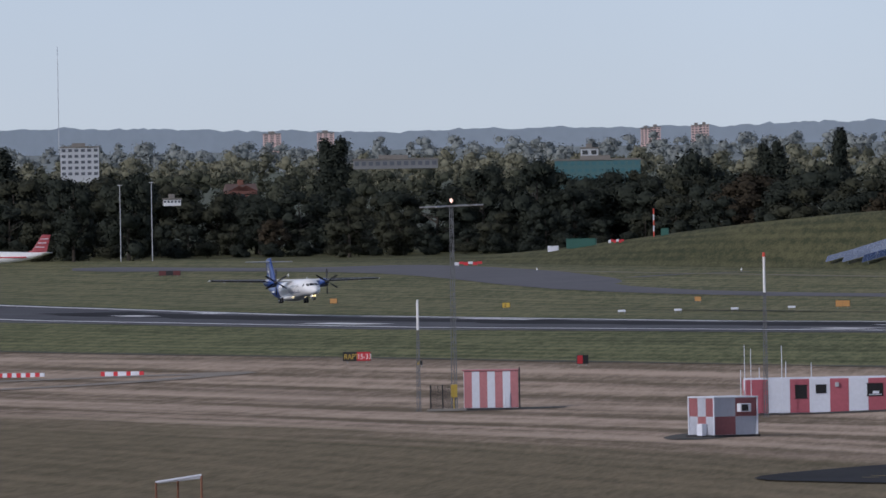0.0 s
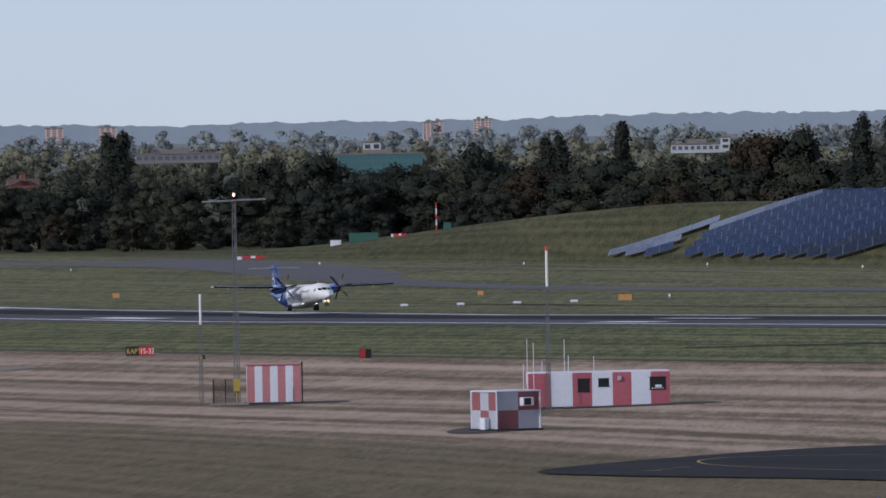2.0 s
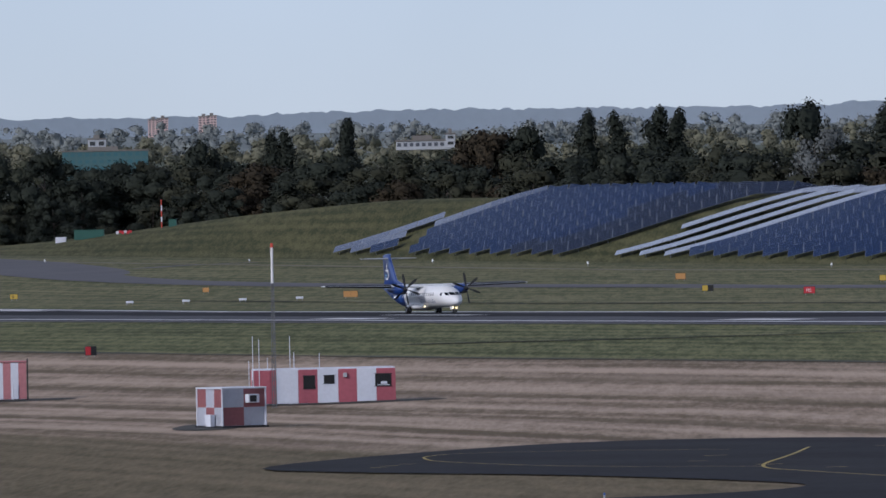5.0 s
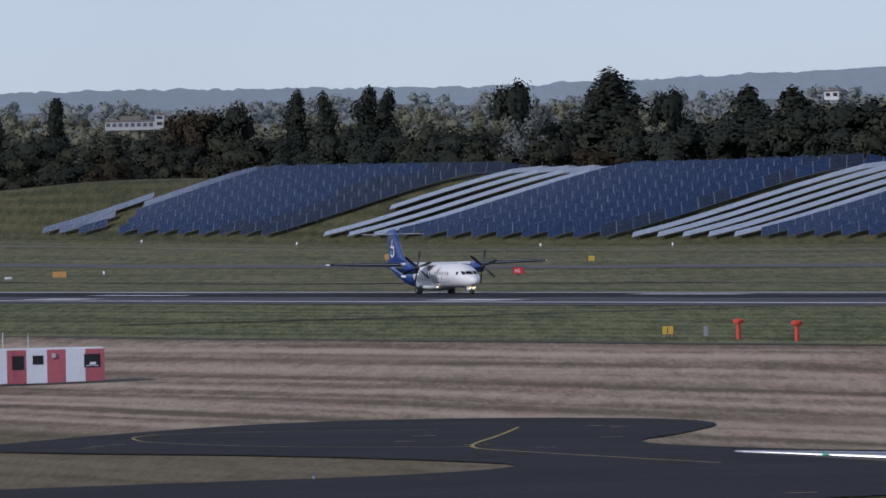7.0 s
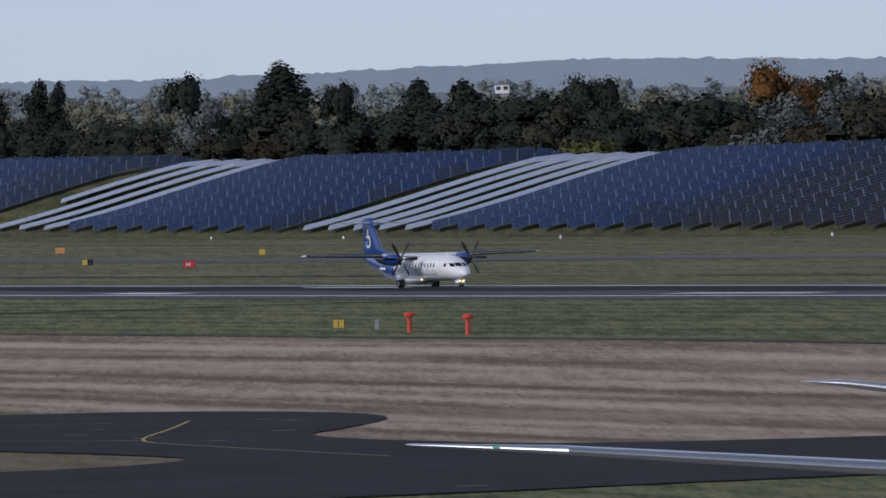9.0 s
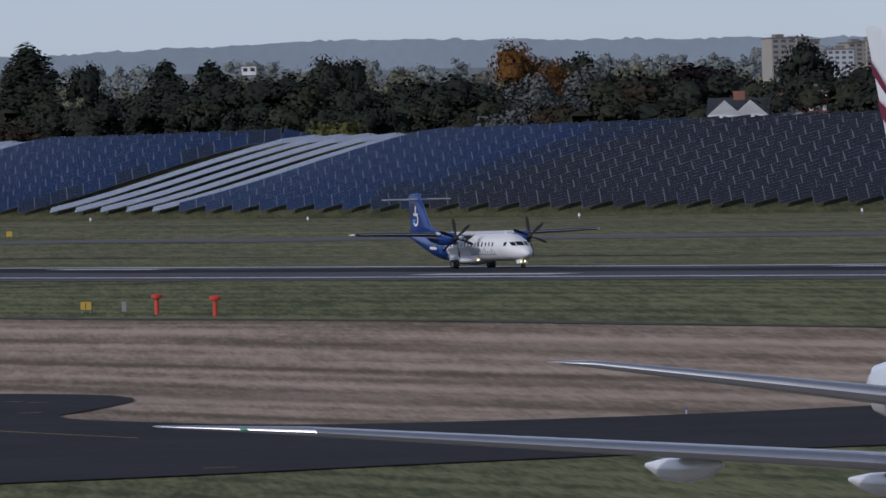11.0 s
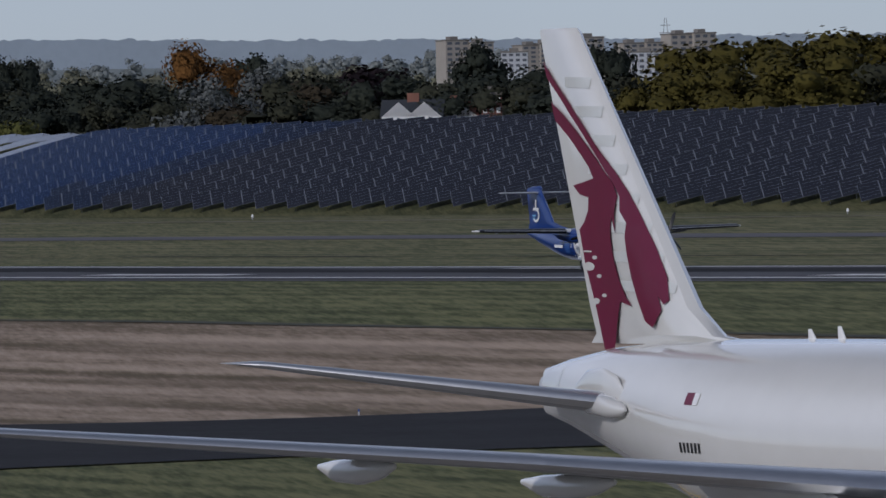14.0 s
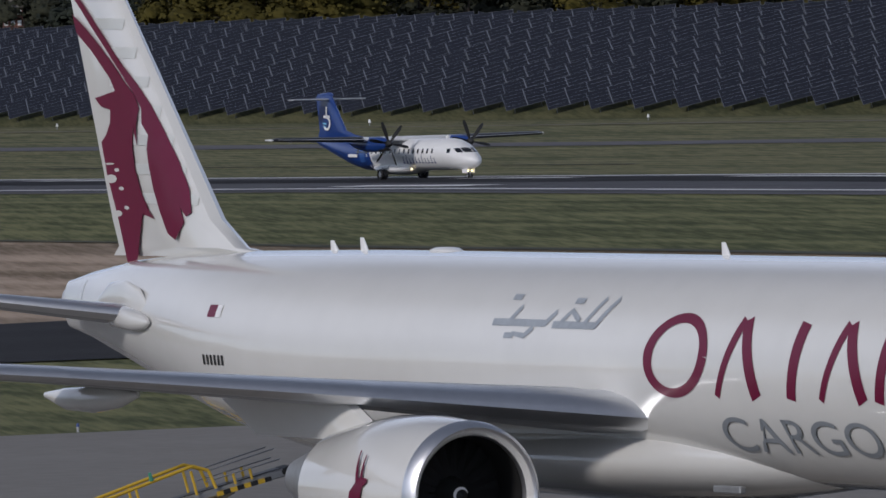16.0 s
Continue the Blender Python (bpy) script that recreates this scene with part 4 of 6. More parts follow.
def chequer(parent, name, face, w, h, cols, rows, first, colours, label):
    """Painted sheet panels in a grid on one wall: face(u, v0, v1...) maps u along and v up to a point, proud of the wall."""
    for i in range(cols):
        for k in range(rows):
            bm = bmesh.new()
            u0, u1, v0, v1 = w * i / cols, w * (i + 1) / cols, h * k / rows, h * (k + 1) / rows
            vs = [bm.verts.new(face(u, v)) for u, v in ((u0, v0), (u1, v0), (u1, v1), (u0, v1))]
            bm.faces.new(vs)
            bmesh.ops.solidify(bm, geom=bm.faces[:], thickness=0.012)
            part(name, bm, colours[(i + k + first) % 2], parent, label)


def build_cabins():
    # striped equipment hut
    c = thing("equipment_hut", "red and white vertically striped metal equipment hut", "hut", m=place_at(-63.0, 771.5, 6))
    bm = bmesh.new()
    box(bm, -2.3, 2.3, 0, 2.6, 0.12, 3.3, 0.03)
    part("hut_wall", bm, CABIN_WHITE, c)
    bm = bmesh.new()
    box(bm, -2.45, 2.5, -0.12, 2.75, 3.3, 3.42, 0.03)
    part("roof", bm, CABIN_PINK, c, "flat faded red roof")
    bm = bmesh.new()
    box(bm, -2.6, 2.7, -0.4, 2.9, -0.3, 0.12, 0.02)
    part("plinth", bm, DARK, c, "dark plinth")
    for i in range(7):
        bm = bmesh.new()
        u0 = -2.31 + 4.62 * i / 7
        box(bm, u0, u0 + 4.6 / 7, -0.03, 0.0, 0.16, 3.28, 0.006)
        part("stripe_panel", bm, (CABIN_PINK, CABIN_WHITE)[i % 2], c)
    for k, yy in enumerate((0.0, 0.65, 1.3, 1.95)):
        bm = bmesh.new()
        box(bm, 2.3, 2.33, yy, yy + 0.64, 0.16, 3.28)
        part("stripe_panel", bm, (CABIN_PINK, CABIN_WHITE)[k % 2], c)
    bm = bmesh.new()
    tube(bm, (2.42, -0.1, 0.1), (2.42, -0.1, 3.6), 0.06)
    part("corner_pipe", bm, DARK, c, "black corner pipe")
    bm = bmesh.new()
    tube(bm, (1.15, -0.35, 0), (1.15, -0.35, 1.6), 0.05)
    part("white_post", bm, CABIN_WHITE, c, "short white post")
    bm = bmesh.new()
    box(bm, -3.45, -2.9, -0.1, 0.4, 1.1, 2.2, 0.04)
    tube(bm, (-3.2, 0.2, 0), (-3.2, 0.2, 1.2), 0.05)
    part("meter_box", bm, SIGN_YELLOW, c, "yellow meter box on a post")
    # chequered hut
    c = thing("chequered_hut", "small red and white chequered metal hut on a dark patch of ground", "hut", m=place_at(-36.2, 636.0, 34))
    w, d, h = 3.45, 3.4, 2.75
    bm = bmesh.new()
    box(bm, 0, w, 0, d, 0.14, h, 0.03)
    part("hut_wall", bm, CABIN_WHITE, c)
    bm = bmesh.new()
    box(bm, -0.12, w + 0.12, -0.12, d + 0.12, h, h + 0.1, 0.02)
    part("roof", bm, CABIN_WHITE, c, "flat white roof")
    chequer(c, "wall_panel", lambda u, v: Vector((u, -0.015, 0.16 + v)), w, h - 0.18, 2, 2, 0, (CABIN_PINK, CABIN_WHITE), "")
    chequer(c, "wall_panel", lambda u, v: Vector((-0.015, d - u, 0.16 + v)), d, h - 0.18, 3, 2, 1, (CABIN_PINK, CABIN_WHITE), "")
    bm = bmesh.new()
    box(bm, -0.2, w + 0.2, -0.2, d + 0.2, -0.2, 0.14)
    part("plinth", bm, DARK, c)
    bm = bmesh.new()
    box(bm, 1.85, 2.75, -0.5, 0, 1.75, 2.35, 0.03)
    ac = part("air_conditioner", bm, CABIN_WHITE, c, "white air conditioner box")
    bm = bmesh.new()
    box(bm, 1.95, 2.5, -0.52, -0.5, 1.82, 2.28)
    part("grille", bm, DARK, ac)
    bm = bmesh.new()
    box(bm, -0.5, -0.1, 0.9, 1.6, 0.1, 0.95, 0.03)
    part("outdoor_unit", bm, CABIN_WHITE, c, "white cabinet at the wall")
    for x, y in ((-0.05, -0.05), (w + 0.05, -0.05), (-0.05, d + 0.05)):
        bm = bmesh.new()
        box(bm, x - 0.05, x + 0.05, y - 0.05, y + 0.05, 0, h, 0.01)
        part("corner_post", bm, CABIN_WHITE, c)
    # long cabin
    c = thing("site_cabin", "long red and white striped cabin with dark windows", "cabin", m=place_at(-38.3, 718.0, 8))
    w, d, h = 11.3, 3.0, 2.85
    bm = bmesh.new()
    box(bm, 0, w, 0, d, 0.1, h, 0.08)
    part("cabin_wall", bm, CABIN_WHITE, c)
    bm = bmesh.new()
    box(bm, 0.05, w - 0.05, 0.05, d - 0.05, h, h + 0.07, 0.03)
    part("roof", bm, CABIN_WHITE, c, "flat pale roof")
    edges = (0, 1.75, 3.5, 5.05, 6.7, 8.2, 9.75, 11.3)
    for i in range(7):
        bm = bmesh.new()
        box(bm, edges[i] + 0.01, edges[i + 1] - 0.01, -0.03, 0, 0.14, h - 0.04, 0.008)
        part("stripe_panel", bm, (CABIN_RED, CABIN_WHITE)[i % 2], c)
    for k in range(3):
        bm = bmesh.new()
        box(bm, -0.03, 0, d * k / 3, d * (k + 1) / 3 - 0.02, 0.14, h - 0.04, 0.008)
        part("stripe_panel", bm, (CABIN_RED, CABIN_WHITE)[k % 2], c)
    for u0, u1, v0, v1 in ((3.9, 4.85, 1.3, 2.3), (5.55, 6.4, 1.7, 2.3), (9.65, 10.95, 1.4, 2.35)):
        win = thing_part("window", c, pose(0, 0, 0))
        bm = bmesh.new()
        box(bm, u0, u1, -0.06, -0.03, v0, v1, 0.01)
        part("pane", bm, BLACK_GLASS, win, "dark window pane")
        for a in (v0 - 0.05, v1):
            bm = bmesh.new()
            box(bm, u0 - 0.05, u1 + 0.05, -0.075, -0.03, a, a + 0.05)
            part("frame_bar", bm, SIGN_BLACK, win)
    bm = bmesh.new()
    box(bm, 10.1, 10.6, -0.07, -0.06, 1.55, 1.75)
    box(bm, 9.8, 10.8, -0.07, -0.06, 1.45, 1.5)
    part("window_sticker", bm, CABIN_WHITE, c, "pale things behind the glass")
    bm = bmesh.new()
    box(bm, 7.1, 7.4, -0.2, -0.03, 2.15, 2.5, 0.02)
    part("wall_lamp", bm, SILVER, c, "grey bulkhead lamp")
    bm = bmesh.new()
    box(bm, -0.06, -0.03, 0.8, 1.4, 1.2, 2.0)
    part("side_window", bm, BLACK_GLASS, c)
    for x, y, z0, z1 in ((-0.2, -1.2, 1.6, 5.6), (0.35, -0.6, 2.0, 5.3), (2.8, -0.8, 1.5, 5.5), (3.3, 1.2, 2.8, 4.2), (5.3, 0.8, 2.8, 4.1), (-0.4, 0.2, 2.4, 3.6), (1.1, 0.3, 2.6, 3.8)):
        bm = bmesh.new()
        tube(bm, (x, y, z0), (x, y, z1), 0.035, 0.025, 8)
        tube(bm, (x, y, 0), (x, y, z0), 0.03, 0.03, 6)
        part("whip_aerial", bm, CABIN_WHITE, c, "thin white whip aerial")


MAST_STEEL = mat("dull_mast_steel", (0.15, 0.155, 0.16), 0.6, 0.3, vary=0.2)


def lattice_mast(m, height, width, top, name, label):
    t = thing(name, label, "mast", m=m)
    for x, y in ((-1, -0.6), (1, -0.6), (0, 1.1)):
        bm = bmesh.new()
        tube(bm, (x * width, y * width, 0), (x * width * 0.6, y * width * 0.6, height), min(0.04, 0.2 * width), min(0.03, 0.16 * width), 6)
        part("mast_leg", bm, MAST_STEEL, t)
    bm = bmesh.new()
    k = int(height / 0.9)
    for i in range(k):
        z0, z1 = height * i / k, height * (i + 1) / k
        f0, f1 = 1 - 0.4 * i / k, 1 - 0.4 * (i + 1) / k
        for a, b in (((-1, -0.6), (1, -0.6)), ((1, -0.6), (0, 1.1)), ((0, 1.1), (-1, -0.6))):
            if i % 2:
                a, b = b, a
            tube(bm, (a[0] * width * f0, a[1] * width * f0, z0), (b[0] * width * f1, b[1] * width * f1, z1), min(0.02, 0.1 * width), n=4)
    part("lattice_bracing", bm, MAST_STEEL, t)
    return t


def build_masts():
    t = lattice_mast(place_at(-66.2, 772, 0), 17.6, 0.24, None, "aerial_mast", "tall grey lattice mast with crossed bars and lamp")
    for a, ln in ((8, 2.75), (62, 2.4)):
        bm = bmesh.new()
        c, s = math.cos(radians(a)), math.sin(radians(a))
        tube(bm, (-ln * c, -ln * s, 17.45), (ln * c, ln * s, 17.6), 0.07, n=8)
        part("cross_bar", bm, STEEL, t)
    bm = bmesh.new()
    body(bm, [(-0.12, 18.0, 0.05, 0.1), (0, 18.0, 0.14, 0.22), (0.12, 18.0, 0.05, 0.1)], 10)
    part("obstacle_lamp", bm, glow("pale_red_lamp", (1.0, 0.62, 0.5), 1.2), t, "lit pale red obstacle lamp")
    for x, y, h, tip, red in ((-69.0, 769, 9.6, 2.6, False), (-36.2, 708, 12.6, 2.8, True)):
        t = lattice_mast(place_at(x, y), h - tip, 0.17, None, "rod_mast", "slim dark lattice mast with white rod aerial")
        bm = bmesh.new()
        tube(bm, (0, 0, h - tip), (0, 0, h), 0.11, 0.1, 10)
        part("rod_aerial", bm, WHITE, t, "white rod aerial")
        if red:
            bm = bmesh.new()
            tube(bm, (0, 0, h), (0, 0, h + 0.35), 0.13, 0.1, 10)
            part("red_cap", bm, ORANGE, t, "red cap lamp")
    # mesh fence panel beside the hut
    f = thing("fence_panel", "dark wire mesh fence panel on posts", "fence", m=place_at(-68.4, 773.5, 0))
    for x in (0.0, 1.05, 2.1):
        bm = bmesh.new()
        tube(bm, (x, 0, 0), (x, 0, 2.2), 0.06, n=6)
        part("fence_post", bm, DARK, f)
    bm = bmesh.new()
    for i in range(22):
        tube(bm, (i * 0.1, 0, 0.1), (i * 0.1, 0, 2.1), 0.014, n=4)
        tube(bm, (0, 0.02, 0.05 + i * 0.1), (2.1, 0.02, 0.05 + i * 0.1), 0.014, n=4)
    part("wire_mesh", bm, DARK, f)
    bm = bmesh.new()
    box(bm, -1.9, 1.5, -0.3, 0.3, 0, 0.22, 0.03)
    me = finish("concrete_kerb", bm, CONCRETE)
    tagged(new("concrete_kerb", me), "low pale concrete kerb on the grass", "kerb").matrix_world = place_at(-66.4, 769.0)
    # dark patches of ground about the huts
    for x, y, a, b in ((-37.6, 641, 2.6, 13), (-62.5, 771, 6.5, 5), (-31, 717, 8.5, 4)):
        sheet("dark_patch", [(x + a * math.cos(k * math.pi / 4) * (1 + 0.2 * math.sin(3 * k)), y + b * math.sin(k * math.pi / 4)) for k in range(8)], 0.04,
              mat("dark_hut_ground", (0.045, 0.042, 0.033), 0.95, vary=0.3, size=2), "dark patch of ground round a hut", "bare ground")


def sign(x, y, w, h, colours, label, turn=0.0, words=(), name="guidance_sign", legs=0.25):
    """A lit guidance board: panels side by side in a case on short legs."""
    t = thing(name, label, "sign", m=place_at(x, y, turn))
    bm = bmesh.new()
    box(bm, -w / 2 - 0.04, w / 2 + 0.04, 0, 0.25, legs - 0.04, legs + h + 0.04, 0.02)
    part("case", bm, SIGN_BLACK, t)
    for i, c in enumerate(colours):
        bm = bmesh.new()
        box(bm, -w / 2 + w * i / len(colours), -w / 2 + w * (i + 1) / len(colours) - 0.02, -0.02, 0, legs, legs + h, 0.005)
        part("panel", bm, c, t)
    for text, u, size, c in words:
        bm = text_mesh(text, size, lambda a, b: Vector((u + a * 0.82, -0.03, legs + (h - size) / 2 + b)))
        part("lettering", bm, c, t)
    for u in (-w * 0.35, w * 0.35):
        bm = bmesh.new()
        tube(bm, (u, 0.12, -0.1), (u, 0.12, legs), 0.04, n=6)
        part("leg", bm, STEEL, t)
    return t


def build_signs():
    sign(-96.0, 994, 3.0, 0.95, (SIGN_BLACK, SIGN_RED), "black and red runway holding sign with lettering", 4,
         (("RAPT", -1.42, 0.6, SIGN_YELLOW), ("15-33", 0.05, 0.6, WHITE)))
    sign(-66.2, 927, 1.15, 0.85, (SIGN_RED, SIGN_BLACK), "small red and black runway board seen edgewise", 20)
    sign(-86.0, 960, 0.5, 0.4, (SIGN_YELLOW, SIGN_BLACK), "tiny yellow and black board on the grass")
    sign(-56.5, 1330, 2.1, 0.9, (SIGN_ORANGE, SIGN_ORANGE), "orange two-part board on the far grass", 3)
    sign(-83.5, 1427, 1.0, 0.7, (SIGN_ORANGE,), "small orange box on the far grass")
    sign(-8.0, 1350, 1.5, 0.9, (SIGN_ORANGE,), "orange board on the far grass")
    sign(-149.5, 1509, 1.2, 0.8, (SIGN_ORANGE,), "small orange box on the far grass")
    sign(-114.0, 1428, 1.2, 0.75, (SIGN_YELLOW,), "yellow guidance board with black border", 0, (("B", -0.3, 0.5, SIGN_BLACK),))
    sign(-3.7, 1260, 1.5, 0.75, (SIGN_YELLOW, SIGN_BLACK), "yellow and black guidance board")
    sign(20.9, 1273, 0.9, 0.75, (SIGN_YELLOW,), "small yellow guidance board")
    sign(10.0, 1207, 1.5, 0.85, (SIGN_RED,), "red runway board with pale lettering", 0, (("H5", -0.45, 0.5, WHITE),))
    sign(-215.0, 1832, 4.4, 0.9, (DIM_RED, SIGN_BLACK, DIM_RED), "dim red far runway board", 0)
    sign(18.7, 757, 0.95, 0.7, (SIGN_YELLOW, SIGN_YELLOW), "yellow numbered board on a short stand", 0, (("I", -0.12, 0.5, SIGN_BLACK),))
    bm = bmesh.new()
    box(bm, -0.18, 0.18, -0.18, 0.18, 0, 0.85, 0.03)
    me = finish("junction_box", bm, STEEL)
    tagged(new("junction_box", me), "grey junction box on the grass edge", "box").matrix_world = place_at(21.8, 754)
    # red mushroom-headed posts
    for x, y in ((24.1, 741), (28.3, 726)):
        t = thing("mushroom_post", "orange-red post with a mushroom head", "post", group="mushroom posts", m=place_at(x, y))
        bm = bmesh.new()
        tube(bm, (0, 0, -0.1), (0, 0, 1.35), 0.2, 0.18, 14)
        part("post", bm, ORANGE, t)
        bm = bmesh.new()
        rings = []
        for r, z in ((0.2, 1.28), (0.42, 1.3), (0.46, 1.42), (0.44, 1.58), (0.3, 1.68), (0.05, 1.7)):
            rings.append([bm.verts.new((r * math.cos(2 * math.pi * i / 16), r * math.sin(2 * math.pi * i / 16), z)) for i in range(16)])
        skin(bm, rings)
        part("head", bm, ORANGE, t)
    # precision approach light boxes
    for i in range(4):
        f = i / 3
        t = thing("approach_light_box", "low white approach light box on legs", "airfield light", group="approach light boxes", m=place_at(-89.7 + 25.7 * f, 1339 - 9.5 * f))
        bm = bmesh.new()
        box(bm, -0.55, 0.55, -0.5, 0.5, 0.3, 0.62, 0.04)
        part("case", bm, CABIN_WHITE, t)
        for u in (-0.4, 0.4):
            bm = bmesh.new()
            tube(bm, (u, 0, -0.1), (u, 0, 0.3), 0.05, n=6)
            part("leg", bm, STEEL, t)
    # small white marker lights over the grass
    rnd = random.Random(5)
    spots = [(1560, 556), (1480, 562), (1400, 559), (1310, 560), (1240, 560), (1160, 561), (1085, 560), (1010, 561), (940, 560), (880, 561), (1250, 473), (1640, 548), (1700, 515), (1000, 563), (820, 560)]
    for s, n in spots:
        p = spot(s + rnd.uniform(-12, 12), n + rnd.uniform(-3, 3))
        t = thing("marker_light", "tiny white edge marker light", "airfield light", group="marker lights", m=pose(p.x, p.y, p.z))
        bm = bmesh.new()
        tube(bm, (0, 0, -0.1), (0, 0, 0.35), 0.06, n=6)
        part("stem", bm, STEEL, t)
        bm = bmesh.new()
        tube(bm, (0, 0, 0.35), (0, 0, 0.75), 0.18, 0.1, 8)
        part("cap", bm, WHITE, t)
    for x, y in ((40.3, 357.5), (33.0, 353.8), (45.4, 498.5), (-6.9, 465.5)):
        t = thing("taxiway_light", "small taxiway edge light on a stem", "airfield light", group="taxiway lights", m=place_at(x, y))
        bm = bmesh.new()
        tube(bm, (0, 0, -0.05), (0, 0, 0.22), 0.05, n=8)
        part("stem", bm, SILVER, t)
        bm = bmesh.new()
        tube(bm, (0, 0, 0.22), (0, 0, 0.36), 0.07, 0.05, 8)
        part("cap", bm, BLUE, t)
    # red and white barriers
    for x, y, ln in ((-135, 1006, 5.4), (-121.5, 989, 4.9)):
        t = thing("road_barrier", "low red and white plastic road barriers in a row", "barrier", group="road barriers", m=place_at(x, y, -8))
        k = 10
        for i in range(k):
            bm = bmesh.new()
            box(bm, -ln / 2 + ln * i / k, -ln / 2 + ln * (i + 1) / k, -0.15, 0.15, 0, 0.5, 0.03)
            part("barrier_block", bm, ((SIGN_RED, CABIN_WHITE)[i % 2]) if x < -130 else (CABIN_WHITE if i % 3 else SIGN_RED), t)
    # far beacon post with cabinet, green stores, red lamps and white van-like store
    x, y = bearing(-3.62, 1854)
    t = thing("beacon_post", "banded orange and white wind beacon post", "post", m=place_at(x, y))
    for i in range(5):
        bm = bmesh.new()
        tube(bm, (0, 0, i * 1.15), (0, 0, (i + 1) * 1.15), 0.14, n=8)
        part("post_band", bm, (ORANGE, CABIN_WHITE)[i % 2], t)
    bm = bmesh.new()
    tube(bm, (-0.3, 0, 5.75), (0.5, 0, 5.9), 0.12, 0.06, 8)
    part("vane", bm, SIGN_BLACK, t)
    green = mat("green_painted_steel", (0.03, 0.11, 0.085), 0.5, vary=0.15)
    for tn, d, w, h, m_, nm, lb in ((-3.55, 1852, 1.6, 1.3, green, "green_cabinet", "small green roadside cabinet"), (-4.08, 1880, 6.2, 1.7, green, "green_store", "long low green store container"),
                                    (-4.26, 1885, 2.2, 1.0, CABIN_WHITE, "white_store", "low white store box")):
        x, y = bearing(tn, d)
        bm = bmesh.new()
        box(bm, -w / 2, w / 2, -0.8, 0.8, -0.3, h, 0.06)
        box(bm, -w / 2 - 0.05, w / 2 + 0.05, -0.85, 0.85, h, h + 0.1, 0.03)
        for u in range(int(w)):
            box(bm, -w / 2 + 0.3 + u, -w / 2 + 0.9 + u, -0.84, -0.8, 0.1, h - 0.2, 0.01)
        tagged(new(nm, finish(nm, bm, m_)), lb, "store").matrix_world = place_at(x, y)
    for tn, d, w in ((-4.8, 1835, 5.6), (-3.86, 1860, 3.2)):
        x, y = bearing(tn, d)
        t = thing("warning_barrier", "low red and white airfield closure barrier", "barrier", group="closure barriers", m=place_at(x, y))
        for i in range(6):
            bm = bmesh.new()
            box(bm, -w / 2 + w * i / 6, -w / 2 + w * (i + 1) / 6, -0.1, 0.1, 0.15 + 0.25 * (i % 2), 0.8 + 0.1 * (i % 2), 0.02)
            part("barrier_board", bm, SIGN_RED if i % 3 else CABIN_WHITE, t)
    # rusty frame at the foot of the view
    rust = mat("rusty_steel", (0.20, 0.09, 0.05), 0.8, vary=0.4, size=0.5, bump=0.3)
    t = thing("rusty_frame", "rusty and white tubular steel trestle", "trestle", m=place_at(*bearing(-6.65, 505), 12))
    for a, b in (((-1.35, 0, 0), (-1.35, 0, 1.15)), ((1.2, 0, 0), (1.2, 0, 1.5)), ((-0.1, 0.3, 0), (-0.1, 0.3, 1.2))):
        bm = bmesh.new()
        tube(bm, a, b, 0.07, n=8)
        part("leg", bm, rust, t)
    bm = bmesh.new()
    tube(bm, (-1.35, 0, 1.15), (1.2, 0, 1.5), 0.08, n=8)
    tube(bm, (-1.35, 0.5, 1.1), (1.2, 0.5, 1.35), 0.06, n=8)
    part("top_rail", bm, CABIN_WHITE, t, "chipped white top rail")


build_cabins()
build_masts()
build_signs()


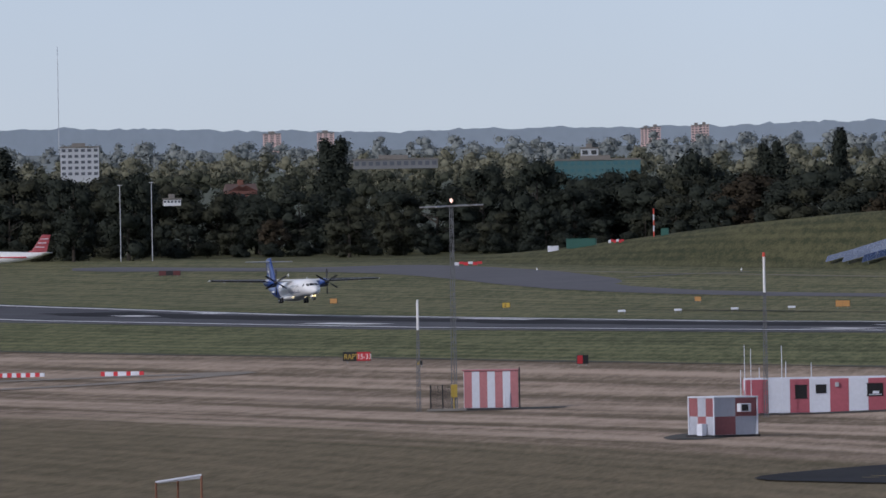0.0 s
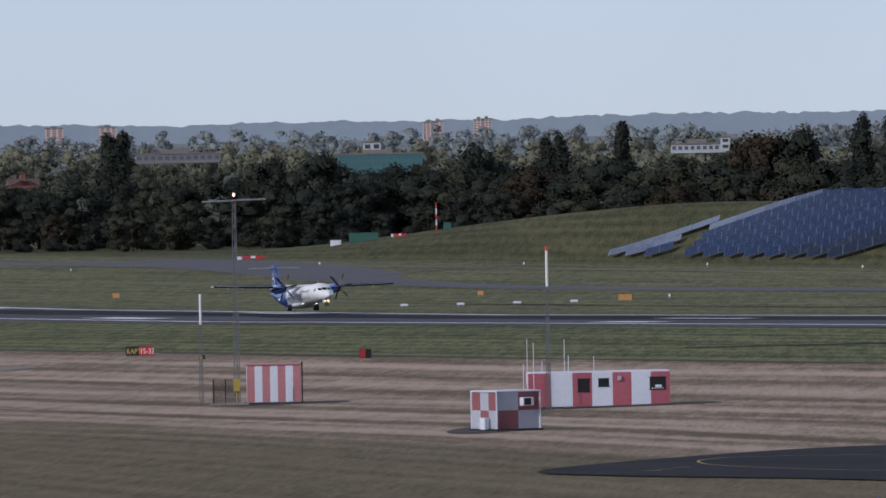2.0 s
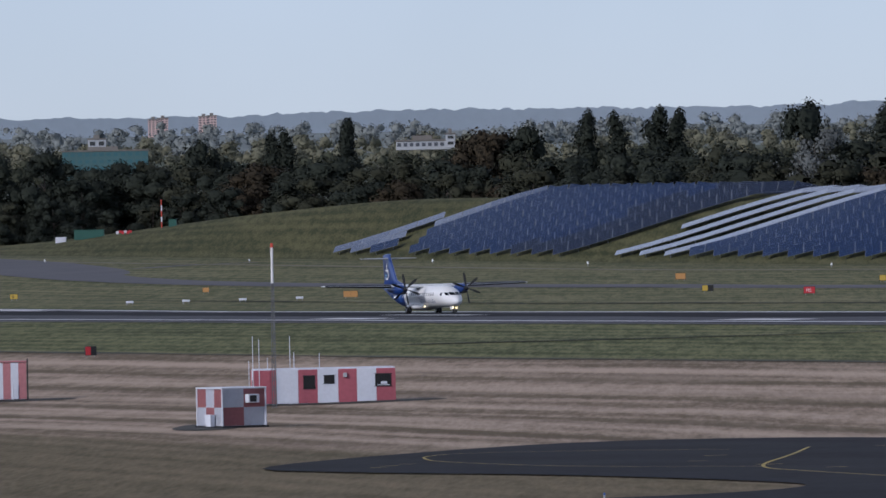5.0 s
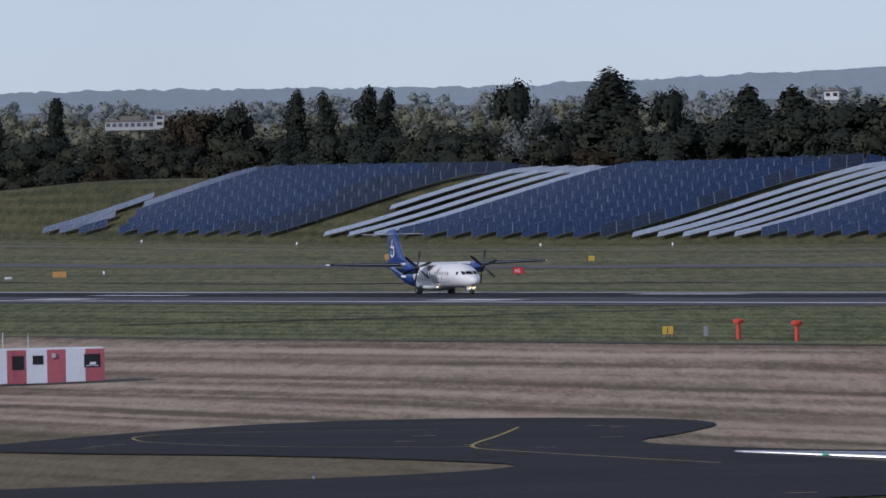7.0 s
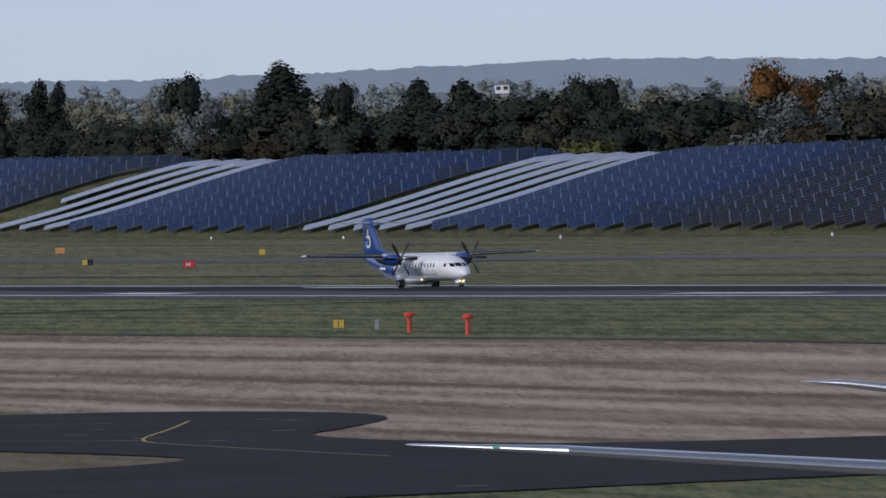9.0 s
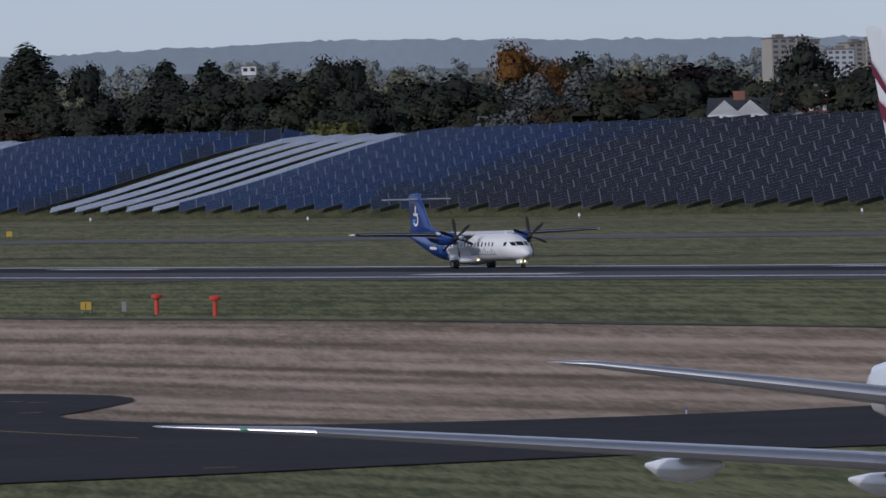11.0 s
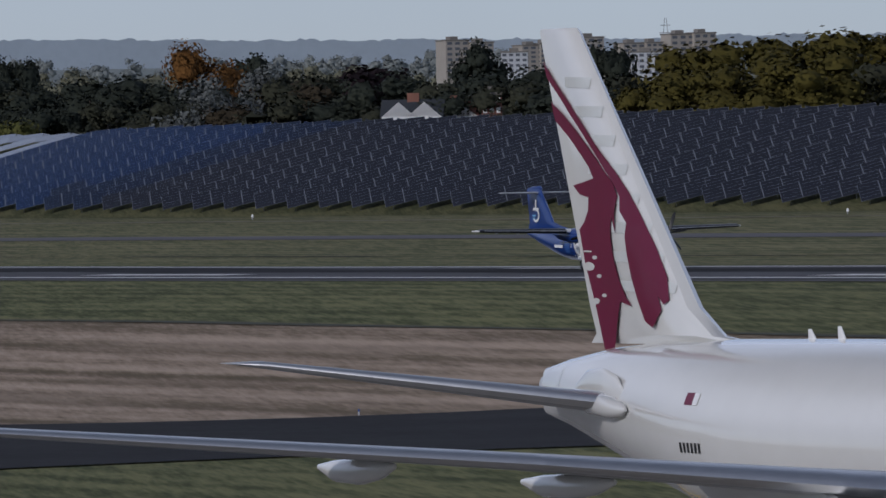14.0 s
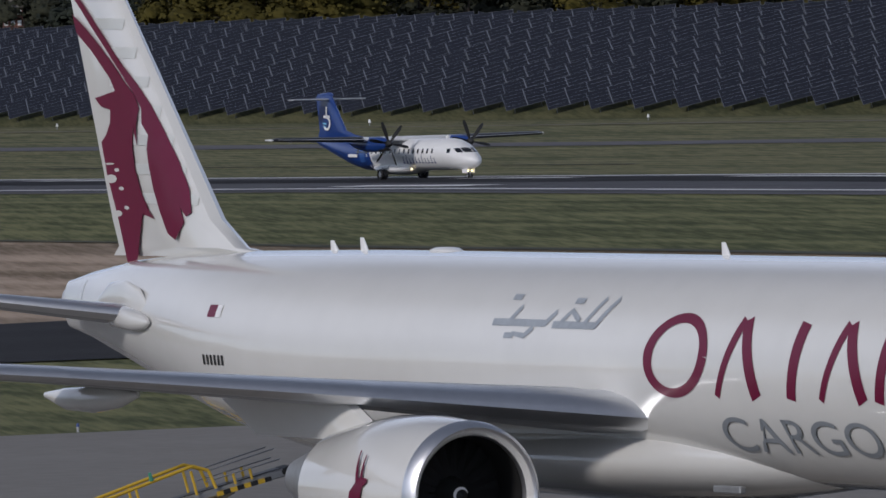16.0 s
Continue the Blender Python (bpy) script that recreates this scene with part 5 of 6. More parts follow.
def build_belt_loader():
    """A conveyor loader with yellow side rails, raised towards the jet."""
    t = thing("belt_loader", "yellow-railed baggage belt loader on the apron", "ground vehicle", m=pose(35.2, 281.5, -3.04, 0, 0, 6) @ Matrix.Diagonal((0.92, 0.92, 0.92, 1)))
    up = pose(0, 0, 0.9, 0, -14, 0)
    yel = mat("safety_yellow_paint", (0.62, 0.40, 0.03), 0.45, vary=0.12)
    bm = bmesh.new()
    box(bm, -3.5, 3.4, -0.5, 0.5, 0.0, 0.28, 0.05, m=up)
    belt = part("conveyor_bed", bm, STEEL, t, "grey conveyor bed")
    bm = bmesh.new()
    box(bm, -3.4, 3.3, -0.38, 0.38, 0.285, 0.31, m=up)
    part("belt", bm, SIGN_BLACK, belt, "black rubber belt")
    for yy in (-0.62, 0.62):
        rail = [(-3.3, 0.3), (-3.2, 0.95), (0.3, 1.25), (0.8, 0.95), (0.9, 0.3)]
        for a, b in zip(rail, rail[1:]):
            bm = bmesh.new()
            tube(bm, up @ Vector((a[0], yy, a[1])), up @ Vector((b[0], yy, b[1])), 0.06, n=8)
            part("side_rail", bm, yel, t, "yellow side rail")
        for u in (-1.8, 0.2, 1.6, 2.2):
            bm = bmesh.new()
            tube(bm, up @ Vector((u, yy, 0.25)), up @ Vector((u, yy, 0.62 if u > 0.5 else 1.1)), 0.05, n=8)
            part("rail_post", bm, yel, t)
        bm = bmesh.new()
        tube(bm, up @ Vector((0.8, yy, 0.95)), up @ Vector((3.2, yy, 1.05)), 0.025, n=6)
        tube(bm, up @ Vector((0.6, yy, 0.6)), up @ Vector((3.3, yy, 0.65)), 0.025, n=6)
        part("wire_rail", bm, STEEL, t)
        for i in range(8):
            bm = bmesh.new()
            box(bm, 0.9 + i * 0.25, 1.13 + i * 0.25, yy * 0.83 - 0.02, yy * 0.83 + 0.02, 0.0, 0.16, m=up)
            part("hazard_block", bm, (yel, SIGN_BLACK)[i % 2], t)
    bm = bmesh.new()
    box(bm, 3.3, 3.75, -0.6, 0.6, 0.05, 0.3, 0.08, m=up)
    part("bumper", bm, DARK, t, "black rubber bumper")
    bm = bmesh.new()
    box(bm, -2.6, 1.6, -0.75, 0.75, 0.35, 0.75, 0.08)
    part("chassis", bm, yel, t, "yellow chassis")
    bm = bmesh.new()
    tube(bm, up @ Vector((-1.2, -0.62, 1.15)), up @ Vector((-1.2, -0.62, 1.45)), 0.09, 0.05, 8)
    part("beacon_lamp", bm, green_lamp, t, "small green beacon lamp")
    for x in (-2.0, 1.1):
        for yy in (-0.75, 0.75):
            wheel(t, x, yy, 0.36, 0.22)
    tube_bm = bmesh.new()
    tube(tube_bm, (0.4, 0, 0.7), up @ Vector((1.6, 0, 0.0)), 0.12)
    part("lift_ram", tube_bm, STEEL, t)


green_lamp = mat("green_lamp", (0.04, 0.25, 0.16), 0.3)
build_belt_loader()


def build_parked_tail():
    """A second turboprop far off, of which the tail shows."""
    x, y = bearing(-7.55, 2013)
    t = thing("parked_airliner", "white parked airliner with a tartan red fin", "aircraft", m=place_at(x, y, -4))
    bm = bmesh.new()
    body(bm, [(-26, 2.3, 0.1, 0.1), (-24, 2.3, 1.0, 0.9), (-21, 2.35, 1.4, 1.35), (-6, 2.4, 1.4, 1.35), (-1, 2.7, 0.9, 0.85), (3.5, 3.3, 0.1, 0.15)], 20)
    part("fuselage", bm, WHITE, t, "white fuselage with a red cheat line")
    bm = bmesh.new()
    rings = []
    for px, c, z in ((-3.0, 5.5, 3.0), (-0.4, 3.4, 4.0), (1.9, 2.0, 7.4)):
        rings.append([bm.verts.new((px + u * c, v * 0.14, z)) for u, v in ((0, 0), (0.3, 1), (1, 0), (0.3, -1))])
    skin(bm, rings)
    fin = part("fin", bm, mat("tartan_red_paint", (0.30, 0.05, 0.06), 0.4, vary=0.5, size=0.4), t, "dark red tartan fin")
    for k in range(3):
        bm = bmesh.new()
        box(bm, 0.4 + k * 0.6, 2.4 + k * 0.5, -0.2, 0.2, 4.6 + k * 0.9, 4.75 + k * 0.9)
        part("fin_stripe", bm, CABIN_WHITE, fin)
    bm = bmesh.new()
    box(bm, 1.6, 3.6, -3.4, 3.4, 3.3, 3.5, 0.05)
    part("tailplane", bm, WHITE, t)
    bm = bmesh.new()
    box(bm, -13, -1.5, -1.46, 1.46, 2.35, 2.6, 0.02)
    part("cheat_line", bm, SIGN_RED, t, "red cheat line")
    for x2, yy in ((-11, -1.9), (-11, 1.9), (-22, 0)):
        wheel(t, x2, yy, 0.45, 0.4)


build_parked_tail()

# ---------------------------------------------------------------- solar field on the mound
# copies of one cell; the colour darkens as sky reflection fades with angle
CELLS = mat("cells_sky_tint_full", (0.005, 0.024, 0.085), 0.10, vary=0.5, size=3, spec=0.42)
CELLS_DULL = mat("cells_sky_tint_part", (0.009, 0.018, 0.045), 0.12, vary=0.5, size=3, spec=0.35)
CELLS_BLACK = mat("cells_sky_tint_none", (0.015, 0.017, 0.026), 0.14, vary=0.5, size=3, spec=0.45)
CELL_FRAME = mat("aluminium_frame", (0.16, 0.17, 0.19), 0.18, 0.0, vary=0.1, spec=0.6)


def solar_table(cells_of=CELLS):
    """Two bays of five landscape modules on rails and legs; x along the row, y up the tilt."""
    bm = bmesh.new()
    w, h = 5.46, 4.4
    xs, ys = (-w / 2, -w / 2 + 0.04, -0.04, 0.04, w / 2 - 0.04, w / 2), [h * k / 5 for k in range(6)]
    grid = [[bm.verts.new((x, y, 0)) for y in ys] for x in xs]
    tops = [bm.faces.new((grid[i][k], grid[i + 1][k], grid[i + 1][k + 1], grid[i][k + 1])) for i in range(5) for k in range(5)]
    for f in tops:
        f.material_index = 1
    low = bmesh.ops.extrude_face_region(bm, geom=tops)
    for v in [g for g in low["geom"] if isinstance(g, bmesh.types.BMVert)]:
        v.co.z += 0.06
    top = [f for f in bm.faces if all(abs(v.co.z - 0.06) < 1e-5 for v in f.verts)]
    for f in bm.faces:
        f.material_index = 1
    cells = [f for f in top if max(v.co.x for v in f.verts) - min(v.co.x for v in f.verts) > 1]
    bmesh.ops.inset_individual(bm, faces=cells, thickness=0.022, depth=-0.01)
    for f in cells:
        f.material_index = 0
    me = bpy.data.meshes.new("solar_panel")
    bmesh.ops.recalc_face_normals(bm, faces=bm.faces[:])
    bm.to_mesh(me)
    bm.free()
    me.materials.append(cells_of)
    me.materials.append(CELL_FRAME)
    return me


def build_solar():
    blue_panel, dull_panel, black_panel = solar_table(), solar_table(CELLS_DULL), solar_table(CELLS_BLACK)
    legs = bmesh.new()
    tube(legs, (0, 0, -1.5), (0, 0, 0.0), 0.06, n=5)
    leg_mesh = finish("row_leg", legs, STEEL)
    e = Vector((math.sin(radians(97)), math.cos(radians(97)), 0))
    back = Vector((-e.y, e.x, 0))
    rnd = random.Random(11)
    # rows by block: where each starts along the runway, how it tilts, how far its painted sky reflection fades, and
    # which of its tables stand
    rows = [(1581.0, 15.5, 0.0, set(range(0, 4))), (1572.0, 15.5, 0.0, {0, 1, 3, 4, 5, 6, 7}), (1561.5, 19.0, 0.0, {0, 2, 3, 4, 5, 6, 7}), (1551.0, 19.5, 0.0, set(range(1, 8)))]
    rows += [(1541.0 - 10.2 * i, 20.0 + 0.6 * i, 0.1 * max(0, i - 2), set(range(8))) for i in range(8)]
    rows += [(1452.0 - 11.2 * i, 10.4, 0.0, set(range(3 if i == 0 else 0, 8))) for i in range(4)]
    rows += [(1407.2 - 10.6 * i, 19.0 + 1.0 * i, 0.06 * max(0, i - 2), set(range(8))) for i in range(9)]
    rows += [(1310.0 - 9.75 * i, 10.4, 0.0, set(range(8))) for i in range(5)]
    rows += [(1261.0 - 9.65 * i, min(28.0, 19.0 + 0.9 * i), ease(2, 13, i), set(range(8))) for i in range(55)]
    for s0, tilt, black, stand in rows:
        row = thing("solar_row", "row of solar panels climbing the grass mound, painted near-black where sky reflection fades" if black > 0.5 else "row of dark blue solar panels climbing the grass mound", "solar panels", group="solar rows")
        start = spot(s0, 580.5)
        row.matrix_world = Matrix.Translation(start)
        for k in sorted(stand | ({8} if 7 in stand else set())):
            a = start + e * (5.28 * k)
            b = start + e * (5.28 * (k + 1))
            za, zb = ground_at(a.x, a.y), ground_at(b.x, b.y)
            mid = (a + b) / 2
            ux = Vector((b.x - a.x, b.y - a.y, zb - za)).normalized()
            # the low side is the one that faces the field
            tl = radians(tilt + rnd.uniform(-0.25, 0.25))
            vy = (back * math.cos(tl) + Vector((0, 0, 1)) * math.sin(tl))
            vy = (vy - ux * vy.dot(ux)).normalized()
            uz = ux.cross(vy)
            m = Matrix((ux, vy, uz)).transposed().to_4x4()
            m.translation = Vector((mid.x, mid.y, (za + zb) / 2 + 0.75)) - start
            tab = share("solar_panel", (blue_panel, dull_panel, black_panel)[min(2, max(0, int(black * 3 + rnd.uniform(-0.3, 0.3))))], row, m)
            if k < 2:
                for lx in (-1.7, 1.7):
                    share("row_leg", leg_mesh, tab, pose(lx, 0.6, 0))


build_solar()

# ---------------------------------------------------------------- trees


def leaf_mat(name, dark, light):
    return mat(name, dark, 0.85, vary=0.2, size=0.35, other=light, island=0.12, spec=0.1)


LEAF_DARK = leaf_mat("dark_summer_leaves", (0.02, 0.027, 0.024), (0.043, 0.049, 0.035))
LEAF_OLIVE = leaf_mat("olive_leaves", (0.028, 0.033, 0.024), (0.058, 0.059, 0.038))
LEAF_RUST = leaf_mat("turning_brown_leaves", (0.032, 0.028, 0.021), (0.064, 0.05, 0.031))
LEAF_YELLOW = leaf_mat("yellowing_leaves", (0.035, 0.035, 0.012), (0.12, 0.098, 0.022))
LEAF_ORANGE = leaf_mat("orange_autumn_leaves", (0.09, 0.042, 0.014), (0.22, 0.105, 0.03))
LEAF_SILVER = leaf_mat("silver_grey_leaves", (0.08, 0.088, 0.085), (0.19, 0.205, 0.2))
LEAF_LIME = leaf_mat("pale_green_leaves", (0.055, 0.062, 0.02), (0.125, 0.125, 0.04))
LEAF_PURPLE = leaf_mat("purple_brown_leaves", (0.012, 0.009, 0.011), (0.028, 0.018, 0.021))
# the two farther leaf colours are paled and blued to stand for haze
FAR_LEAF = (leaf_mat("dusky_green_leaves", (0.038, 0.047, 0.038), (0.085, 0.088, 0.056)), leaf_mat("haze_tinted_olive_leaves", (0.115, 0.13, 0.105), (0.23, 0.215, 0.14)),
            leaf_mat("haze_tinted_blue_green_leaves", (0.19, 0.225, 0.24), (0.27, 0.285, 0.26)))


def leaf_cloud(rng, blobs, per, size, ruffle=0.35):
    """Vertices and quads of leaf sprays scattered over blobs (centre, radii)."""
    vs, fs = [], []
    for (cx, cy, cz), (rx, ry, rz) in blobs:
        d = rng.normal(size=(per, 3))
        d /= np.linalg.norm(d, axis=1)[:, None]
        r = rng.uniform(0.75, 1.3, size=(per, 1))
        p = np.array((cx, cy, cz)) + d * r * np.array((rx, ry, rz))
        nrm = d + rng.normal(size=(per, 3)) * ruffle
        nrm /= np.linalg.norm(nrm, axis=1)[:, None]
        t = np.cross(nrm, rng.normal(size=(per, 3)))
        t /= np.linalg.norm(t, axis=1)[:, None]
        b = np.cross(nrm, t)
        s = size * rng.uniform(0.6, 1.3, size=(per, 1))
        base = len(vs)
        quad = np.stack([p - t * s - b * s * 0.7, p + t * s * 0.8 - b * s * 0.6, p + t * s + b * s * 0.7, p - t * s * 0.7 + b * s * 0.8], 1).reshape(-1, 3)
        vs += quad.tolist()
        fs += [(base + 4 * i, base + 4 * i + 1, base + 4 * i + 2, base + 4 * i + 3) for i in range(per)]
    return vs, fs


def crown_blobs(rng, kind):
    """Blobs of a crown of unit height 1 (ground to top), by habit."""
    out = []
    if kind == "poplar":
        for i in range(16):
            z = 0.12 + 0.83 * i / 15
            r = 0.095 * (1 - abs(z - 0.42) * 1.2) * rng.uniform(0.8, 1.2) + 0.015
            out.append(((rng.normal() * 0.022, rng.normal() * 0.022, z), (r, r, 0.075)))
    elif kind == "bush":
        for i in range(12):
            a, r = rng.uniform(0, 6.28), rng.uniform(0, 0.55)
            out.append(((r * math.cos(a), r * math.sin(a), rng.uniform(0.2, 0.75) * (1 - 0.5 * r)), (0.26, 0.26, 0.2)))
    elif kind == "sparse":
        for i in range(16):
            a, r = rng.uniform(0, 6.28), rng.uniform(0.05, 0.36)
            out.append(((r * math.cos(a), r * math.sin(a), rng.uniform(0.3, 0.95)), (0.085, 0.085, 0.07)))
    else:
        for i in range(34):
            a, z = rng.uniform(0, 6.28), rng.uniform(0.05, 0.94)
            env = 0.40 * math.sqrt(max(0.02, 1 - ((z - 0.5) / 0.5) ** 2))
            r = env * math.sqrt(rng.uniform(0.05, 1.0)) * 0.85
            q = rng.uniform(0.07, 0.14)
            out.append(((r * math.cos(a), r * math.sin(a), z), (q, q, q)))
    return out


def face_out(me, nrm):
    """Turn every leaf to the side that its normals point to."""
    me.polygons.foreach_set("use_smooth", [True] * len(me.polygons))
    for f in me.polygons:
        way = nrm[f.vertices[0]] + nrm[f.vertices[2]]
        if f.normal.x * way[0] + f.normal.y * way[1] + f.normal.z * way[2] < 0:
            f.flip()


def soften(me, vs, blobs, per, core):
    """Leaf normals that follow the clump and the whole crown, as foliage takes the light."""
    p = np.array(vs)
    mid = np.array([b[0] for b in blobs])
    own = np.concatenate([np.repeat(mid, per * 4, axis=0)] + ([np.repeat(mid, core, axis=0)] if core else []))
    whole = p - mid.mean(axis=0)
    nrm = (p - own) / np.linalg.norm(p - own, axis=1)[:, None] + 0.5 * whole / np.linalg.norm(whole, axis=1)[:, None] + np.array((0, 0, 0.3))
    rough = np.random.default_rng(len(vs)).normal(size=(len(vs) // 4, 3)) * 0.5
    nrm[:len(rough) * 4] += np.repeat(rough, 4, axis=0)
    nrm /= np.linalg.norm(nrm, axis=1)[:, None]
    face_out(me, nrm)
    me.normals_split_custom_set_from_vertices(nrm.tolist())


TREE_KINDS = {}


def tree_kind(key, habit, leaf, seed, per, size):
    """The shared meshes of one kind of tree, 1 m tall."""
    rng = np.random.default_rng(seed)
    blobs = crown_blobs(rng, habit)
    vs, fs = leaf_cloud(rng, blobs, per, size)
    if habit != "sparse":
        for (cx, cy, cz), (rx, ry, rz) in blobs:
            base = len(vs)
            for u in range(4):
                for v in range(7):
                    th, ph = math.pi * (u + 0.3) / 3.6, 2 * math.pi * v / 7
                    q = 0.72 + 0.1 * rng.normal()
                    vs.append((cx + rx * q * math.sin(th) * math.cos(ph), cy + ry * q * math.sin(th) * math.sin(ph), cz + rz * q * math.cos(th)))
            fs += [(base + u * 7 + v, base + u * 7 + (v + 1) % 7, base + u * 7 + 7 + (v + 1) % 7, base + u * 7 + 7 + v) for u in range(3) for v in range(7)]
    me = bpy.data.meshes.new("crown")
    me.from_pydata(vs, [], fs)
    me.materials.append(leaf)
    soften(me, vs, blobs, per, 28 if habit != "sparse" else 0)
    bm = bmesh.new()
    tube(bm, (0, 0, -0.05), (0, 0, 0.35), 0.026, 0.018, 8)
    tube(bm, (0, 0, 0.35), (0.02, 0, 0.85), 0.018, 0.004, 6)
    for i in range(6):
        a, z = i * 1.1, 0.24 + 0.07 * i
        ln = 0.07 if habit == "poplar" else 0.24
        tube(bm, (0, 0, z), (ln * math.cos(a), ln * math.sin(a), z + 0.16), 0.011, 0.003, 5)
    TREE_KINDS.setdefault(key, []).append((finish("trunk", bm, BARK), me))


for sd in range(4):
    tree_kind("dark", "round", LEAF_DARK, 10 + sd, 116, 0.0135)
    tree_kind("olive", "round", LEAF_OLIVE, 20 + sd, 116, 0.0135)
for sd in range(2):
    tree_kind("rust", "round", LEAF_RUST, 30 + sd, 116, 0.0135)
    tree_kind("yellow", "round", LEAF_YELLOW, 40 + sd, 116, 0.0135)
    tree_kind("poplar", "poplar", LEAF_DARK, 50 + sd, 230, 0.0105)
    tree_kind("silver", "sparse", LEAF_SILVER, 60 + sd, 130, 0.012)
tree_kind("orange", "round", LEAF_ORANGE, 70, 260, 0.011)
tree_kind("lime", "bush", LEAF_LIME, 71, 230, 0.03)
tree_kind("purple", "round", LEAF_PURPLE, 72, 180, 0.018)
tree_kind("hedge", "bush", LEAF_DARK, 73, 250, 0.028)
tree_kind("hedge", "bush", LEAF_OLIVE, 74, 250, 0.028)
TREE_WORDS = {"dark": "dark green broadleaf tree in the airfield's tree belt", "olive": "olive green broadleaf tree in the tree belt", "rust": "broadleaf tree turning brown in the tree belt",
              "yellow": "tree with yellowing autumn leaves behind the panels", "poplar": "tall narrow dark poplar above the tree belt", "silver": "pale silver-grey open-crowned tree",
              "orange": "large orange autumn tree above the others", "lime": "pale green rounded bush behind the panels", "purple": "dark purple-leaved broad tree", "hedge": "dense dark scrub bush under the trees"}
tree_rng = random.Random(3)


def tree(key, x, y, height, wide=1.0, floor=None):
    trunk, crown = tree_rng.choice(TREE_KINDS[key])
    z = ground_at(x, y) if floor is None else floor
    t = thing("bush" if key in ("lime", "hedge") else "tree", TREE_WORDS[key], "tree", group="tree belt",
              m=pose(x, y, z, 0, 0, tree_rng.uniform(0, 360)) @ Matrix.Diagonal((height * wide, height * wide, height, 1)))
    share("trunk", trunk, t)
    share("crown", crown, t)


def top_tree(key, turn, d, top, wide=1.0):
    """A tree at a bearing and distance whose tip stands at that angle over the eye."""
    x, y = bearing(turn, d)
    tree(key, x, y, 12 + d * math.tan(radians(top)) - ground_at(x, y), wide)


def curve_of(points, x):
    for (a, va), (b, vb) in zip(points, points[1:]):
        if a <= x <= b:
            return va + (vb - va) * (x - a) / (b - a)
    return points[-1][1] if x > points[-1][0] else points[0][1]


